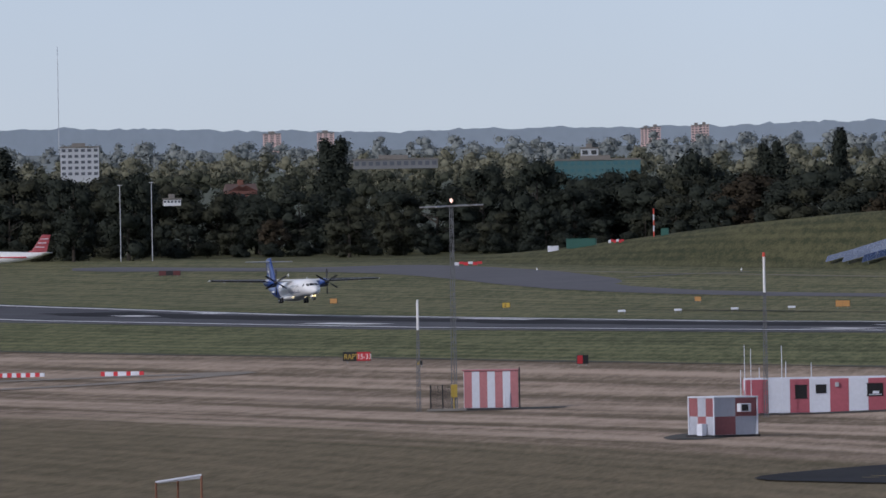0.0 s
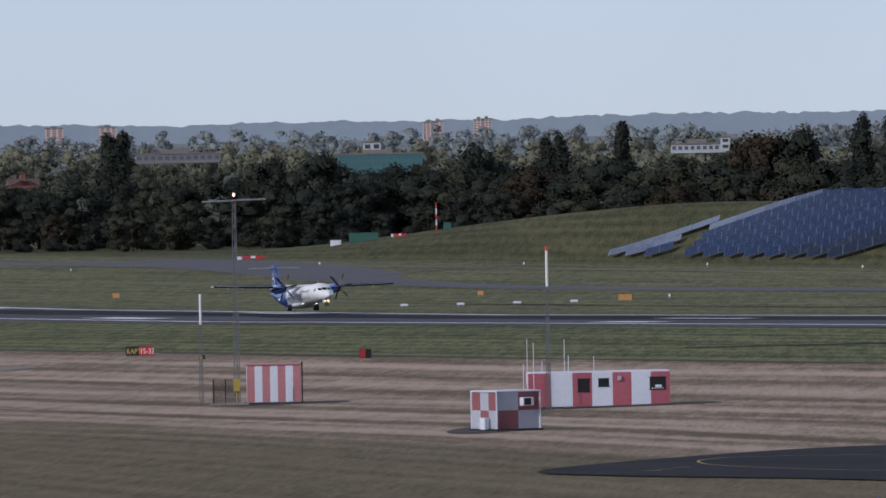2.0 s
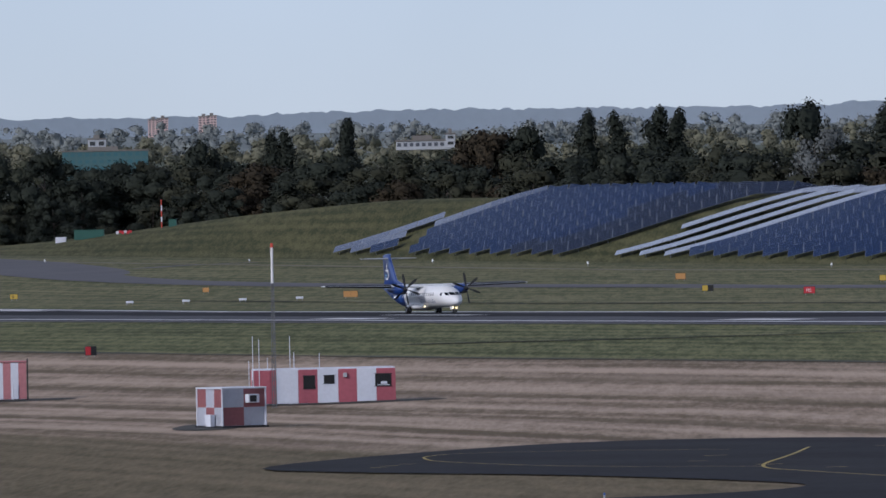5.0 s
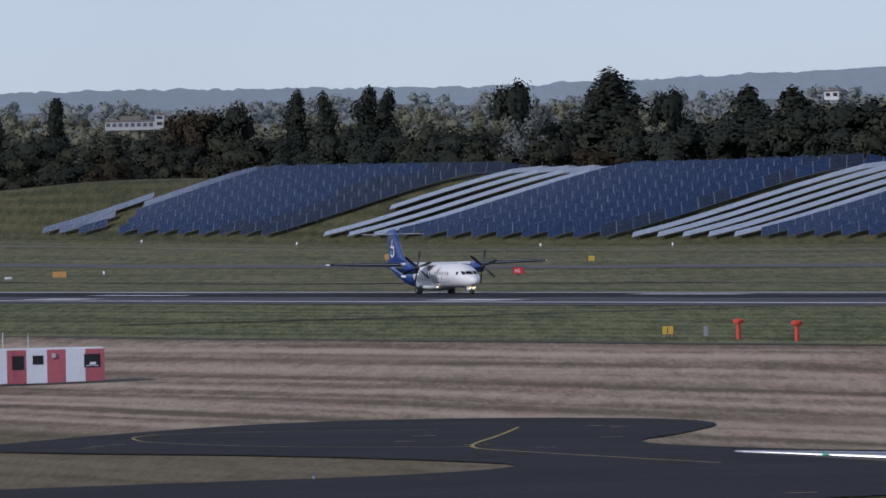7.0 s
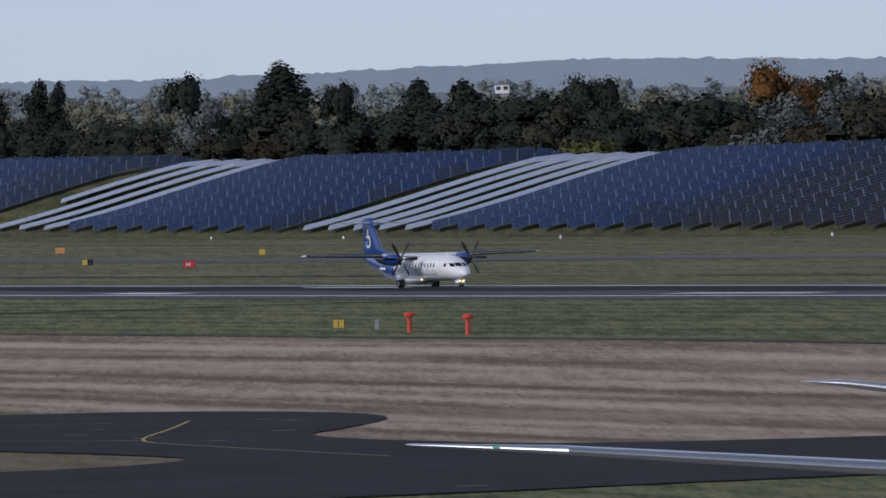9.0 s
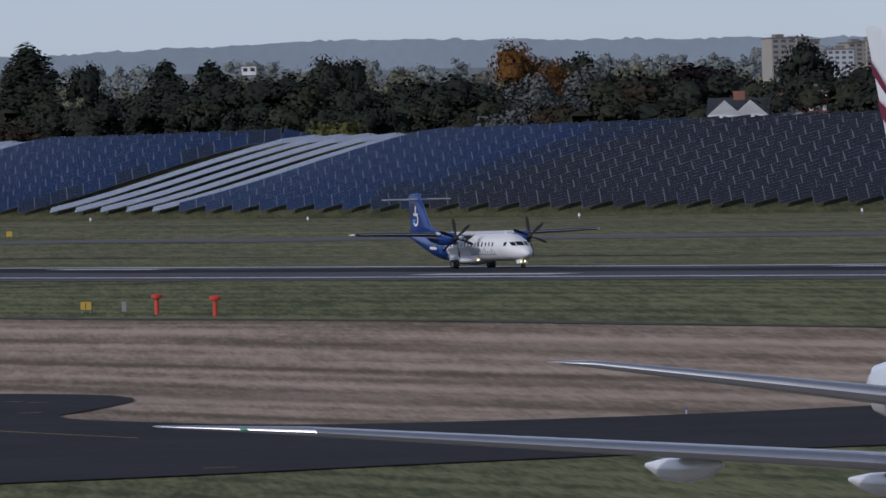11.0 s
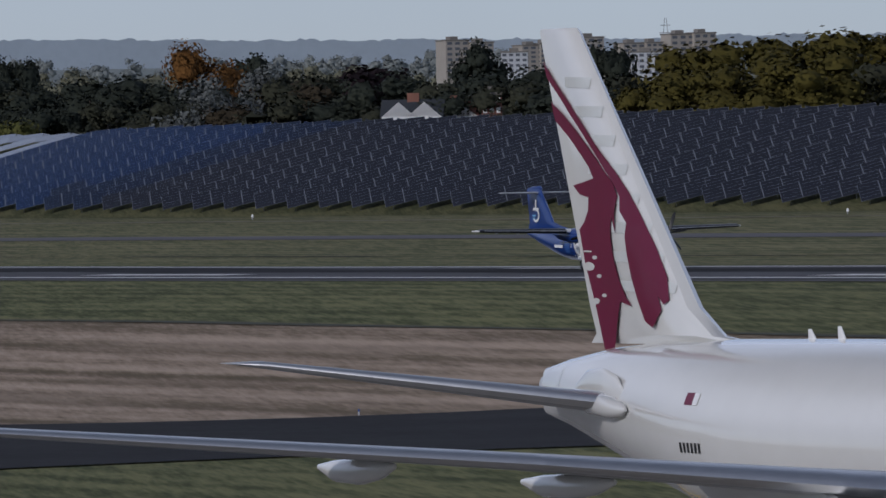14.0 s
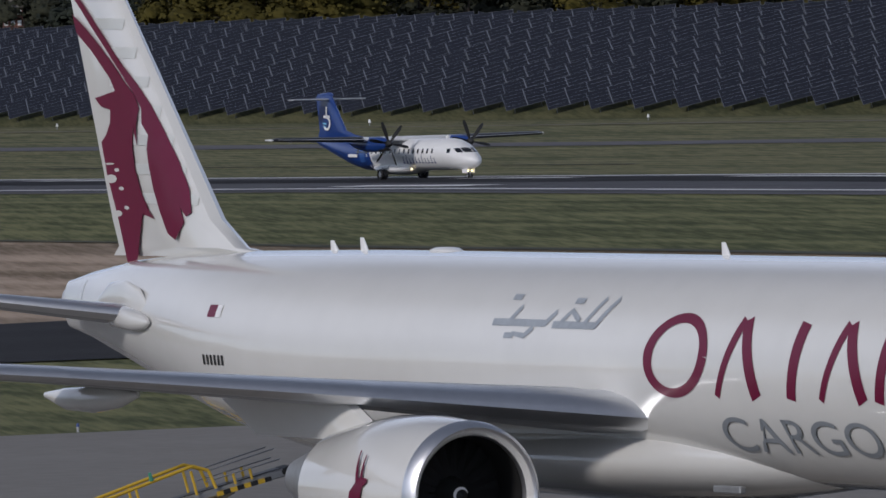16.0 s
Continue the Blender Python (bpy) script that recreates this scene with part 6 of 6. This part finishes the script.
def build_trees():
    r = random.Random(8)
    # the belt behind the far apron: tops by bearing, in degrees over the eye
    tops = ((-14, 0.36), (-9, 0.38), (-7.4, 0.33), (-6.5, 0.24), (-5.6, 0.22), (-4.6, 0.23), (-4.0, 0.26), (-3.4, 0.28), (-2.4, 0.29), (-1.2, 0.30), (0, 0.32), (1.0, 0.35), (2.2, 0.42), (3.2, 0.40), (4.2, 0.37), (5.2, 0.37), (6.2, 0.40), (7.0, 0.45), (7.8, 0.60), (8.6, 0.62), (10, 0.5), (14, 0.42))
    for row, (dd, low) in enumerate(((0, 0.2), (40, 0.02))):
        a = -9.5
        while a < 13.0:
            if a < -3.6:
                d = 2120 + dd
            else:
                # behind the mound's crest
                d = max(1380, 690 / math.sin(radians(a + 22.7))) + dd * 0.8
                d = min(d, 2120 + dd)
            key = r.choices(("dark", "olive", "rust", "yellow"), (6, 3, 0.7, 0.1) if a < 6.6 else (1.2, 2, 1.2, 4))[0]
            top_tree(key, a, d + r.uniform(-14, 14), curve_of(tops, a) + 0.02 - low * (0.6 if a > -3.6 else 1) + r.uniform(-0.06, 0.04), r.uniform(1.15, 1.6))
            a += math.degrees((8.2 + r.uniform(-2, 3)) / d)
    a = -13.0
    while a < -3.5:
        top_tree("hedge", a, 2098 + r.uniform(-6, 6), r.uniform(-0.09, -0.02), r.uniform(1.1, 1.6))
        a += math.degrees(7.5 / 2100)
    # trees that stand out
    for key, turn, d, top, wide in (("poplar", -2.43, 2100, 0.572, 0.95), ("poplar", -2.9, 2100, 0.48, 1.1), ("poplar", -2.82, 2100, 0.51, 1.0), ("poplar", -0.92, 1950, 0.593, 1.0), ("poplar", -0.72, 1950, 0.575, 1.0), ("poplar", -0.47, 1950, 0.602, 1.1), ("poplar", -0.35, 1950, 0.585, 1.0),
                                    ("poplar", -5.69, 2350, 0.56, 1.1), ("poplar", -5.62, 2350, 0.565, 1.2), ("dark", 0.45, 1900, 0.616, 0.7), ("poplar", 1.11, 1800, 0.682, 1.9), ("poplar", 1.0, 1800, 0.58, 1.5), ("dark", 1.44, 1800, 0.55, 0.6), ("poplar", 1.95, 1750, 0.56, 1.6), ("poplar", 2.25, 1750, 0.55, 1.7), ("dark", 3.0, 1700, 0.56, 0.7), ("dark", 3.12, 1700, 0.54, 0.6),
                                    ("orange", 4.27, 1650, 0.613, 0.95), ("silver", 4.45, 1520, 0.45, 1.2), ("silver", 4.62, 1530, 0.49, 1.1), ("silver", 4.3, 1510, 0.38, 1.2), ("silver", 4.75, 1540, 0.46, 1.0), ("silver", 0.52, 1760, 0.479, 0.9), ("silver", 0.6, 1765, 0.46, 0.8), ("silver", 0.42, 1770, 0.42, 0.8),
                                    ("purple", 5.22, 1560, 0.46, 1.25), ("dark", 6.04, 1650, 0.592, 0.85), ("dark", 6.75, 1650, 0.58, 0.9), ("dark", 4.62, 1700, 0.56, 0.8), ("lime", 2.96, 1480, 0.274, 0.9), ("lime", 3.05, 1485, 0.25, 0.8), ("olive", 4.95, 1540, 0.40, 1.2), ("dark", -7.3, 2080, 0.35, 0.9), ("dark", -6.95, 2075, 0.38, 0.95),
                                    ("poplar", -7.75, 2200, 0.52, 1.7), ("poplar", -7.85, 2200, 0.53, 1.7), ("olive", -5.55, 2060, 0.13, 1.5), ("olive", -5.25, 2085, 0.16, 1.3), ("rust", -1.55, 2000, 0.51, 0.8), ("rust", -1.45, 2000, 0.53, 0.9), ("rust", -1.75, 2000, 0.50, 0.9), ("dark", -1.3, 2000, 0.5, 0.9), ("dark", -3.35, 2150, 0.44, 0.9), ("dark", -4.35, 2160, 0.4, 1.1), ("dark", -4.7, 2160, 0.38, 1.0), ("dark", -4.22, 2300, 0.33, 1.3), ("dark", -3.88, 2300, 0.325, 1.3), ("olive", -3.68, 2300, 0.34, 1.2), ("dark", -4.02, 2290, 0.30, 1.3), ("dark", -6.27, 2180, 0.245, 1.3), ("dark", -6.14, 2180, 0.225, 1.3)):
        top_tree(key, turn, d, top, wide)


build_trees()


RIDGE = ((-40, 0.6), (-14, 0.65), (-7.4, 0.654), (-5.25, 0.607), (-2.4, 0.622), (-1.6, 0.619), (0.6, 0.61), (2.2, 0.666), (3.24, 0.691), (4.5, 0.66), (5.35, 0.643), (9, 0.63), (40, 0.6))


def build_far_woods():
    """Woods of the plain beyond, too many to count: clumps of leaf sprays on broken rising ground."""
    rng = np.random.default_rng(77)
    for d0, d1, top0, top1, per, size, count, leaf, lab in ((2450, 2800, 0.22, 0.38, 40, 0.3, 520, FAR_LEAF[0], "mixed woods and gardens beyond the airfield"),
                                                            (2900, 3400, 0.36, 0.48, 34, 0.36, 560, FAR_LEAF[1], "suburban treetops in the distance, paled by painted haze"),
                                                            (3500, 4100, 0.45, 0.565, 24, 0.42, 640, FAR_LEAF[2], "woods in the far distance, blue-green haze painted into their colour")):
        vs, fs, hearts = [], [], []
        for i in range(count):
            turn = rng.uniform(-9.5, 12.5)
            d = rng.uniform(d0, d1)
            f = (d - d0) / (d1 - d0)
            top = top0 + (top1 - top0) * f + rng.normal() * 0.013
            x, y = bearing(turn, d)
            z = 12 + d * math.tan(radians(top))
            w = rng.uniform(3.0, 7.5)
            slim = rng.uniform() < 0.05
            w = w * 0.4 if slim else w
            blobs = []
            for k in range(8):
                drop = rng.uniform(0.8, 6.5) if k else 1.4
                spread = w * (0.35 + 0.12 * drop)
                r = rng.uniform(1.3, 2.7) * (0.6 if slim else 1)
                blobs.append(((x + (rng.normal() * spread * 0.6 if k else 0), y + rng.normal() * w * 0.4, z - drop + (1.5 if slim else 0)), (r * 1.15, r, r * rng.uniform(0.75, 1.1))))
            a, b = leaf_cloud(rng, blobs, per, size, 0.35)
            base = len(vs)
            vs += a
            heart = (x, y + 1.5, z - 4.0)
            hearts += [(h, heart) for h, _ in blobs for _ in range(per * 4)]
            fs += [tuple(base + q for q in g) for g in b]
            for (cx, cy, cz), (rx, ry, rz) in blobs:
                base = len(vs)
                for u in range(4):
                    for v in range(6):
                        th, ph = math.pi * (u + 0.35) / 3.7, 2 * math.pi * v / 6
                        q = 0.62 + 0.1 * rng.normal()
                        hearts.append(((cx, cy, cz), heart))
                        vs.append((cx + rx * q * math.sin(th) * math.cos(ph), cy + ry * q * math.sin(th) * math.sin(ph), cz + rz * q * math.cos(th)))
                fs += [(base + u * 6 + v, base + u * 6 + (v + 1) % 6, base + u * 6 + 6 + (v + 1) % 6, base + u * 6 + 6 + v) for u in range(3) for v in range(6)]
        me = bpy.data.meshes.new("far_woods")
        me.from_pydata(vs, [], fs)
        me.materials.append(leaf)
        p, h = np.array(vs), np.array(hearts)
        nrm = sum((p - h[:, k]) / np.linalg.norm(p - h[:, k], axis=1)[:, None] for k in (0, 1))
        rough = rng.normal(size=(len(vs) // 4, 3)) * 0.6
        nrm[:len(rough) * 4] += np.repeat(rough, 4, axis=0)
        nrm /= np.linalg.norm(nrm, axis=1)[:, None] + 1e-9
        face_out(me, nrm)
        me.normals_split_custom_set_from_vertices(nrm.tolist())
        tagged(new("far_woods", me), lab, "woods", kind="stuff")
    # rising ground that carries them, and the last ridge; haze is painted into the plain's and ridge's colours
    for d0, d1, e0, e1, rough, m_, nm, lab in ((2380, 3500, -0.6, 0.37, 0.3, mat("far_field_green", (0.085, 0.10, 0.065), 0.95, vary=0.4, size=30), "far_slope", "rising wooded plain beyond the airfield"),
                                               (3500, 4300, 0.36, 0.50, 0.3, mat("far_plain_haze_tint", (0.19, 0.22, 0.21), 0.95, vary=0.3, size=40), "far_slope", "wooded plain in the distance, paled by painted haze"),
                                               (4590, 4590, 0.40, 0.60, 1.0, mat("ridge_haze_tint", (0.33, 0.39, 0.455), 1.0, vary=0.08, size=25, spec=0.0), "far_ridge", "long wooded ridge on the horizon, blue-grey haze painted into its colour")):
        verts, faces = [], []
        ks = 1600 if nm == "far_ridge" else 420
        for i in range(ks + 1):
            turn = -40 + 80 * i / ks if nm != "far_ridge" else -24 + 50 * i / ks
            for j in range(5):
                f = j / 4
                d = d0 + (d1 - d0) * f
                el = e0 + (e1 - e0) * f
                if nm == "far_ridge":
                    el = e0 + (curve_of(RIDGE, turn) - e0) * f
                if nm == "far_ridge" and j == 4:
                    el += 0.012 * noise.noise((turn * 0.8, 3.1, 0)) + 0.012 * noise.noise((turn * 7, 0.3, 0)) + 0.022 * abs(noise.noise((turn * 13, 0.3, 4))) + 0.016 * abs(noise.noise((turn * 33, 0.3, 4)))
                x, y = bearing(turn, d)
                verts.append((x, y, 12 + d * math.tan(radians(el))))
        for i in range(ks):
            for j in range(4):
                q = i * 5 + j
                faces.append((q, q + 5, q + 6, q + 1))
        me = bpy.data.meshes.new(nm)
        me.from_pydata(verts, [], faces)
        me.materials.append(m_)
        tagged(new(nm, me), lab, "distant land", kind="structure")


build_far_woods()

# ---------------------------------------------------------------- buildings in the distance


def house_block(name, label, turn, d, top, foot, width, depth, floors, cols, wall, yaw=0.0, roof=None, glass=None, group="", sink=6.0):
    """A plain block with its own windows, set so that its foot and top stand at those angles over the eye."""
    x, y = bearing(turn, d)
    z0, z1 = 12 + d * math.tan(radians(foot)), 12 + d * math.tan(radians(top))
    h = z1 - z0
    low = z0 - sink
    t = thing(name, label, "building", group=group, m=pose(x, y, low, 0, 0, -turn + yaw))
    bm = bmesh.new()
    box(bm, -width / 2, width / 2, 0, depth, 0, h + sink, 0.05)
    part("wall", bm, wall, t)
    bm = bmesh.new()
    box(bm, -width / 2 - 0.2, width / 2 + 0.2, -0.2, depth + 0.2, h + sink, h + sink + 0.4, 0.05)
    box(bm, -width * 0.2, width * 0.15, depth * 0.3, depth * 0.7, h + sink + 0.4, h + sink + 1.4, 0.05)
    part("roof", bm, roof or CONCRETE, t)
    win = bmesh.new()
    cw, ch = width / cols, h / floors
    box(win, -cw * 0.3, cw * 0.3, -0.08, 0.05, 0, ch * 0.5)
    wm = finish("window", win, glass or BLACK_GLASS)
    for i in range(cols):
        for k in range(floors):
            share("window", wm, t, pose(-width / 2 + cw * (i + 0.5), 0, sink + ch * (k + 0.3)))
    return t


def gable_house(turn, d, foot, eave, ridge, width, wall, roof, yaw=0.0, label="white-walled house with a dark pitched roof"):
    x, y = bearing(turn, d)
    z0, z1, z2 = (12 + d * math.tan(radians(q)) for q in (foot, eave, ridge))
    t = thing("house", label, "house", m=pose(x, y, z0 - 5, 0, 0, -turn + yaw))
    e, rg = z1 - z0 + 5, z2 - z0 + 5
    bm = bmesh.new()
    box(bm, -width / 2, width / 2, 0, 7, 0, e)
    part("wall", bm, wall, t)
    for sx in (-1, 1):
        bm = bmesh.new()
        vs = [bm.verts.new(p) for p in ((sx * width / 2, 0.02, e), (sx * (width / 2 - 5.4), 0.02, e), (sx * (width / 2 - 2.7), 0.02, rg - 0.4))]
        bm.faces.new(vs)
        bmesh.ops.solidify(bm, geom=bm.faces[:], thickness=0.15)
        part("gable", bm, wall, t, "white gable")
    bm = bmesh.new()
    rings = [[bm.verts.new((xx, yy, zz)) for yy, zz in ((0.1, e), (3.5, rg), (7.2, e))] for xx in (-width / 2 - 0.3, width / 2 + 0.3)]
    skin(bm, rings)
    rf = part("roof", bm, roof, t, "dark slate roof")
    bm = bmesh.new()
    box(bm, -width * 0.1, width * 0.1, 3.0, 4.0, rg - 0.5, rg + 1.0, 0.04)
    part("chimney", bm, mat("brick_red", (0.22, 0.10, 0.07), 0.9), rf)
    for u in (-width * 0.3, 0, width * 0.3):
        bm = bmesh.new()
        box(bm, u - 0.5, u + 0.5, -0.08, 0.02, e - 2.0, e - 0.8)
        part("window", bm, BLACK_GLASS, t)
    return t


def build_distance():
    pink = mat("pale_pink_brick", (0.64, 0.46, 0.41), 0.9, vary=0.12, size=4)
    pale = mat("pale_render", (0.50, 0.52, 0.54), 0.85, vary=0.1, size=4)
    tan = mat("tan_brick", (0.36, 0.33, 0.29), 0.9, vary=0.12, size=3)
    teal = mat("teal_cladding", (0.075, 0.16, 0.165), 0.6, vary=0.15, size=3)
    slate = mat("slate_roof", (0.045, 0.05, 0.058), 0.9, vary=0.2, spec=0.1)
    red = mat("red_brown_brick", (0.20, 0.09, 0.07), 0.9, vary=0.2, size=2)
    grey_glass = mat("dull_window_glass", (0.10, 0.11, 0.13), 0.3, vary=0.2)
    for turn, top, foot, w in ((-6.03, 0.61, 0.52, 8.5), (-5.69, 0.611, 0.52, 8), (-3.66, 0.605, 0.5, 5), (-3.6, 0.612, 0.5, 5), (-3.34, 0.618, 0.49, 5), (-3.29, 0.622, 0.49, 4.5)):
        house_block("tower_block", "far pale pink brick tower block", turn, 4250, top, foot, w, 8, 8, 3, pink, glass=grey_glass, group="far tower blocks")
    house_block("office_block", "whitish flat-roofed office block above trees", -7.25, 2700, 0.545, 0.36, 11.5, 9, 5, 6, pale, glass=grey_glass)
    house_block("teal_building", "long teal-clad flat building among trees", -3.97, 2520, 0.41, 0.28, 24, 12, 3, 12, teal, glass=mat("teal_glass", (0.05, 0.15, 0.17), 0.3), sink=3.0)
    house_block("teal_annexe", "small pale block behind the teal building", -4.02, 2560, 0.485, 0.38, 5, 6, 2, 2, pale)
    house_block("grey_building", "long low grey building among trees", -5.25, 2560, 0.435, 0.385, 24, 10, 1, 12, mat("grey_cladding", (0.20, 0.205, 0.21), 0.8, vary=0.12, size=3), sink=0.3, glass=grey_glass)
    for tn, w in ((-7.27, 7.5), (-6.67, 6.0)):
        house_block("white_lodge", "low white building before the tree belt", tn, 2146, 0.205, 0.18, w * 0.7, 5, 1, 5, WHITE, sink=0.5, glass=grey_glass)
    house_block("flat_roofed_hall", "pale flat-roofed hall with a small tower", -1.95, 2130, 0.435, 0.39, 13, 8, 1, 9, pale, sink=0.3, glass=grey_glass)
    house_block("stair_tower", "small pale stair tower on a hall", -1.78, 2125, 0.475, 0.40, 2.2, 4, 2, 1, pale, sink=0.3)
    house_block("white_shed", "small bright white shed in the distance", 2.48, 2880, 0.54, 0.495, 4.6, 5, 1, 2, WHITE, sink=0.5)
    for turn, top, w in ((5.87, 0.64, 8.5), (6.03, 0.625, 8), (6.35, 0.60, 8), (6.44, 0.61, 5), (6.72, 0.645, 9), (6.99, 0.602, 8), (7.12, 0.605, 6), (7.3, 0.655, 9), (7.44, 0.66, 8)):
        house_block("apartment_block", "tan and white high-rise flats over the trees", turn, 2750, top, 0.40, w * 0.88, 10, 7, 3, tan, yaw=18, glass=grey_glass, group="high-rise flats")
    house_block("apartment_block", "pale blue-white rendered flats over the trees", 6.23, 2700, 0.56, 0.36, 8, 8, 6, 4, pale, glass=grey_glass)
    house_block("apartment_block", "pale blue-white rendered flats over the trees", 7.06, 2700, 0.545, 0.40, 9, 8, 4, 4, pale, glass=grey_glass)
    gable_house(5.57, 1430, 0.10, 0.165, 0.275, 9.5, WHITE, slate, -6)
    gable_house(5.86, 1432, 0.10, 0.165, 0.255, 6.5, WHITE, red, 8, "white house with a brown pitched roof")
    house_block("brick_house", "flat-roofed red brick house with white windows", 6.08, 1430, 0.294, 0.16, 3.2, 5, 2, 3, red, glass=WHITE)
    gable_house(-6.22, 2230, 0.22, 0.255, 0.30, 7, red, mat("brown_tiles", (0.12, 0.08, 0.07), 0.9, vary=0.2), 10, "brown brick house with a tiled roof")
    # pylon and thin masts
    x, y = bearing(7.19, 3600)
    t = thing("power_pylon", "thin grey lattice power pylon on the skyline", "pylon", m=pose(x, y, 40))
    for sx in (-1, 1):
        bm = bmesh.new()
        tube(bm, (sx * 2.2, 0, 0), (sx * 0.3, 0, 20), 0.2, 0.12, 5)
        part("pylon_leg", bm, STEEL, t)
    for z, w in ((11, 3.2), (14, 2.6), (17, 2.0)):
        bm = bmesh.new()
        tube(bm, (-w, 0, z), (w, 0, z), 0.14, n=5)
        part("cross_arm", bm, STEEL, t)
    x, y = bearing(-7.38, 4100)
    t = thing("radio_mast", "very thin tall radio mast, haze painted into its colour", "mast", m=pose(x, y, 45))
    bm = bmesh.new()
    tube(bm, (0, 0, 0), (0, 0, 52), 0.22, 0.12, 6)
    # mast colour is paled to stand for haze
    part("mast_tube", bm, mat("haze_tinted_steel", (0.5, 0.53, 0.56), 0.8), t)
    for tn, top in ((-7.0, 0.30), (-6.8, 0.315)):
        x, y = bearing(tn, 2060)
        z = ground_at(x, y)
        t = thing("street_lamp", "thin pale street lamp before the trees", "lamp post", m=pose(x, y, z))
        h = 12 + 2060 * math.tan(radians(top)) - z
        bm = bmesh.new()
        tube(bm, (0, 0, 0), (0, 0, h), 0.12, 0.09, 6)
        part("post", bm, SILVER, t)
        bm = bmesh.new()
        box(bm, -0.5, 0.5, -0.2, 0.2, h, h + 0.2, 0.05)
        part("lamp_head", bm, SILVER, t)


build_distance()


# ---------------------------------------------------------------- what moves
LANDING = ((0.0, 1322.5, 2.05, 2.6), (1.5, 1239.0, 0.85, 3.2), (3.0, 1158.5, 0.03, 5.2), (3.8, 1116.0, 0.0, 3.0), (4.6, 1075.0, 0.0, 0.6), (5.5, 1028.8, 0.0, 0.0), (6.0, 1004.1, 0.0, 0.0), (7.0, 956.4, 0.0, 0.0),
           (7.5, 933.8, 0.0, 0.0), (8.5, 890.8, 0.0, 0.0), (9.5, 851.2, 0.0, 0.0), (12.0, 765.0, 0.0, 0.0), (14.5, 693.1, 0.0, 0.0), (15.0, 681.3, 0.0, 0.0), (16.0, 658.1, 0.0, 0.0))


def motions():
    rows = []
    for t, s, up, nose_up in LANDING:
        p = spot(s, 399.0, 0.09 + up)
        grade = math.degrees(math.atan2(level(s - 6, 399) - level(s + 6, 399), 12.0))
        rows.append((t, pose(p.x, p.y, p.z, 0, 0, -67.3) @ pose(0, 0, 0, 0, -(nose_up + grade), 0)))
    walk(TURBOPROP, rows)
    for prop in PROPS:
        x, y, z = prop.matrix_basis.translation
        walk(prop, [(i / 10, pose(x, y, z, (47 * i) % 360)) for i in range(161)])
    for wh in WHEELS:
        x, y, z = wh.matrix_basis.translation
        walk(wh, [(i / 10, pose(x, y, z, 0, (70 * i) % 360, 0)) for i in range(161)])


motions()
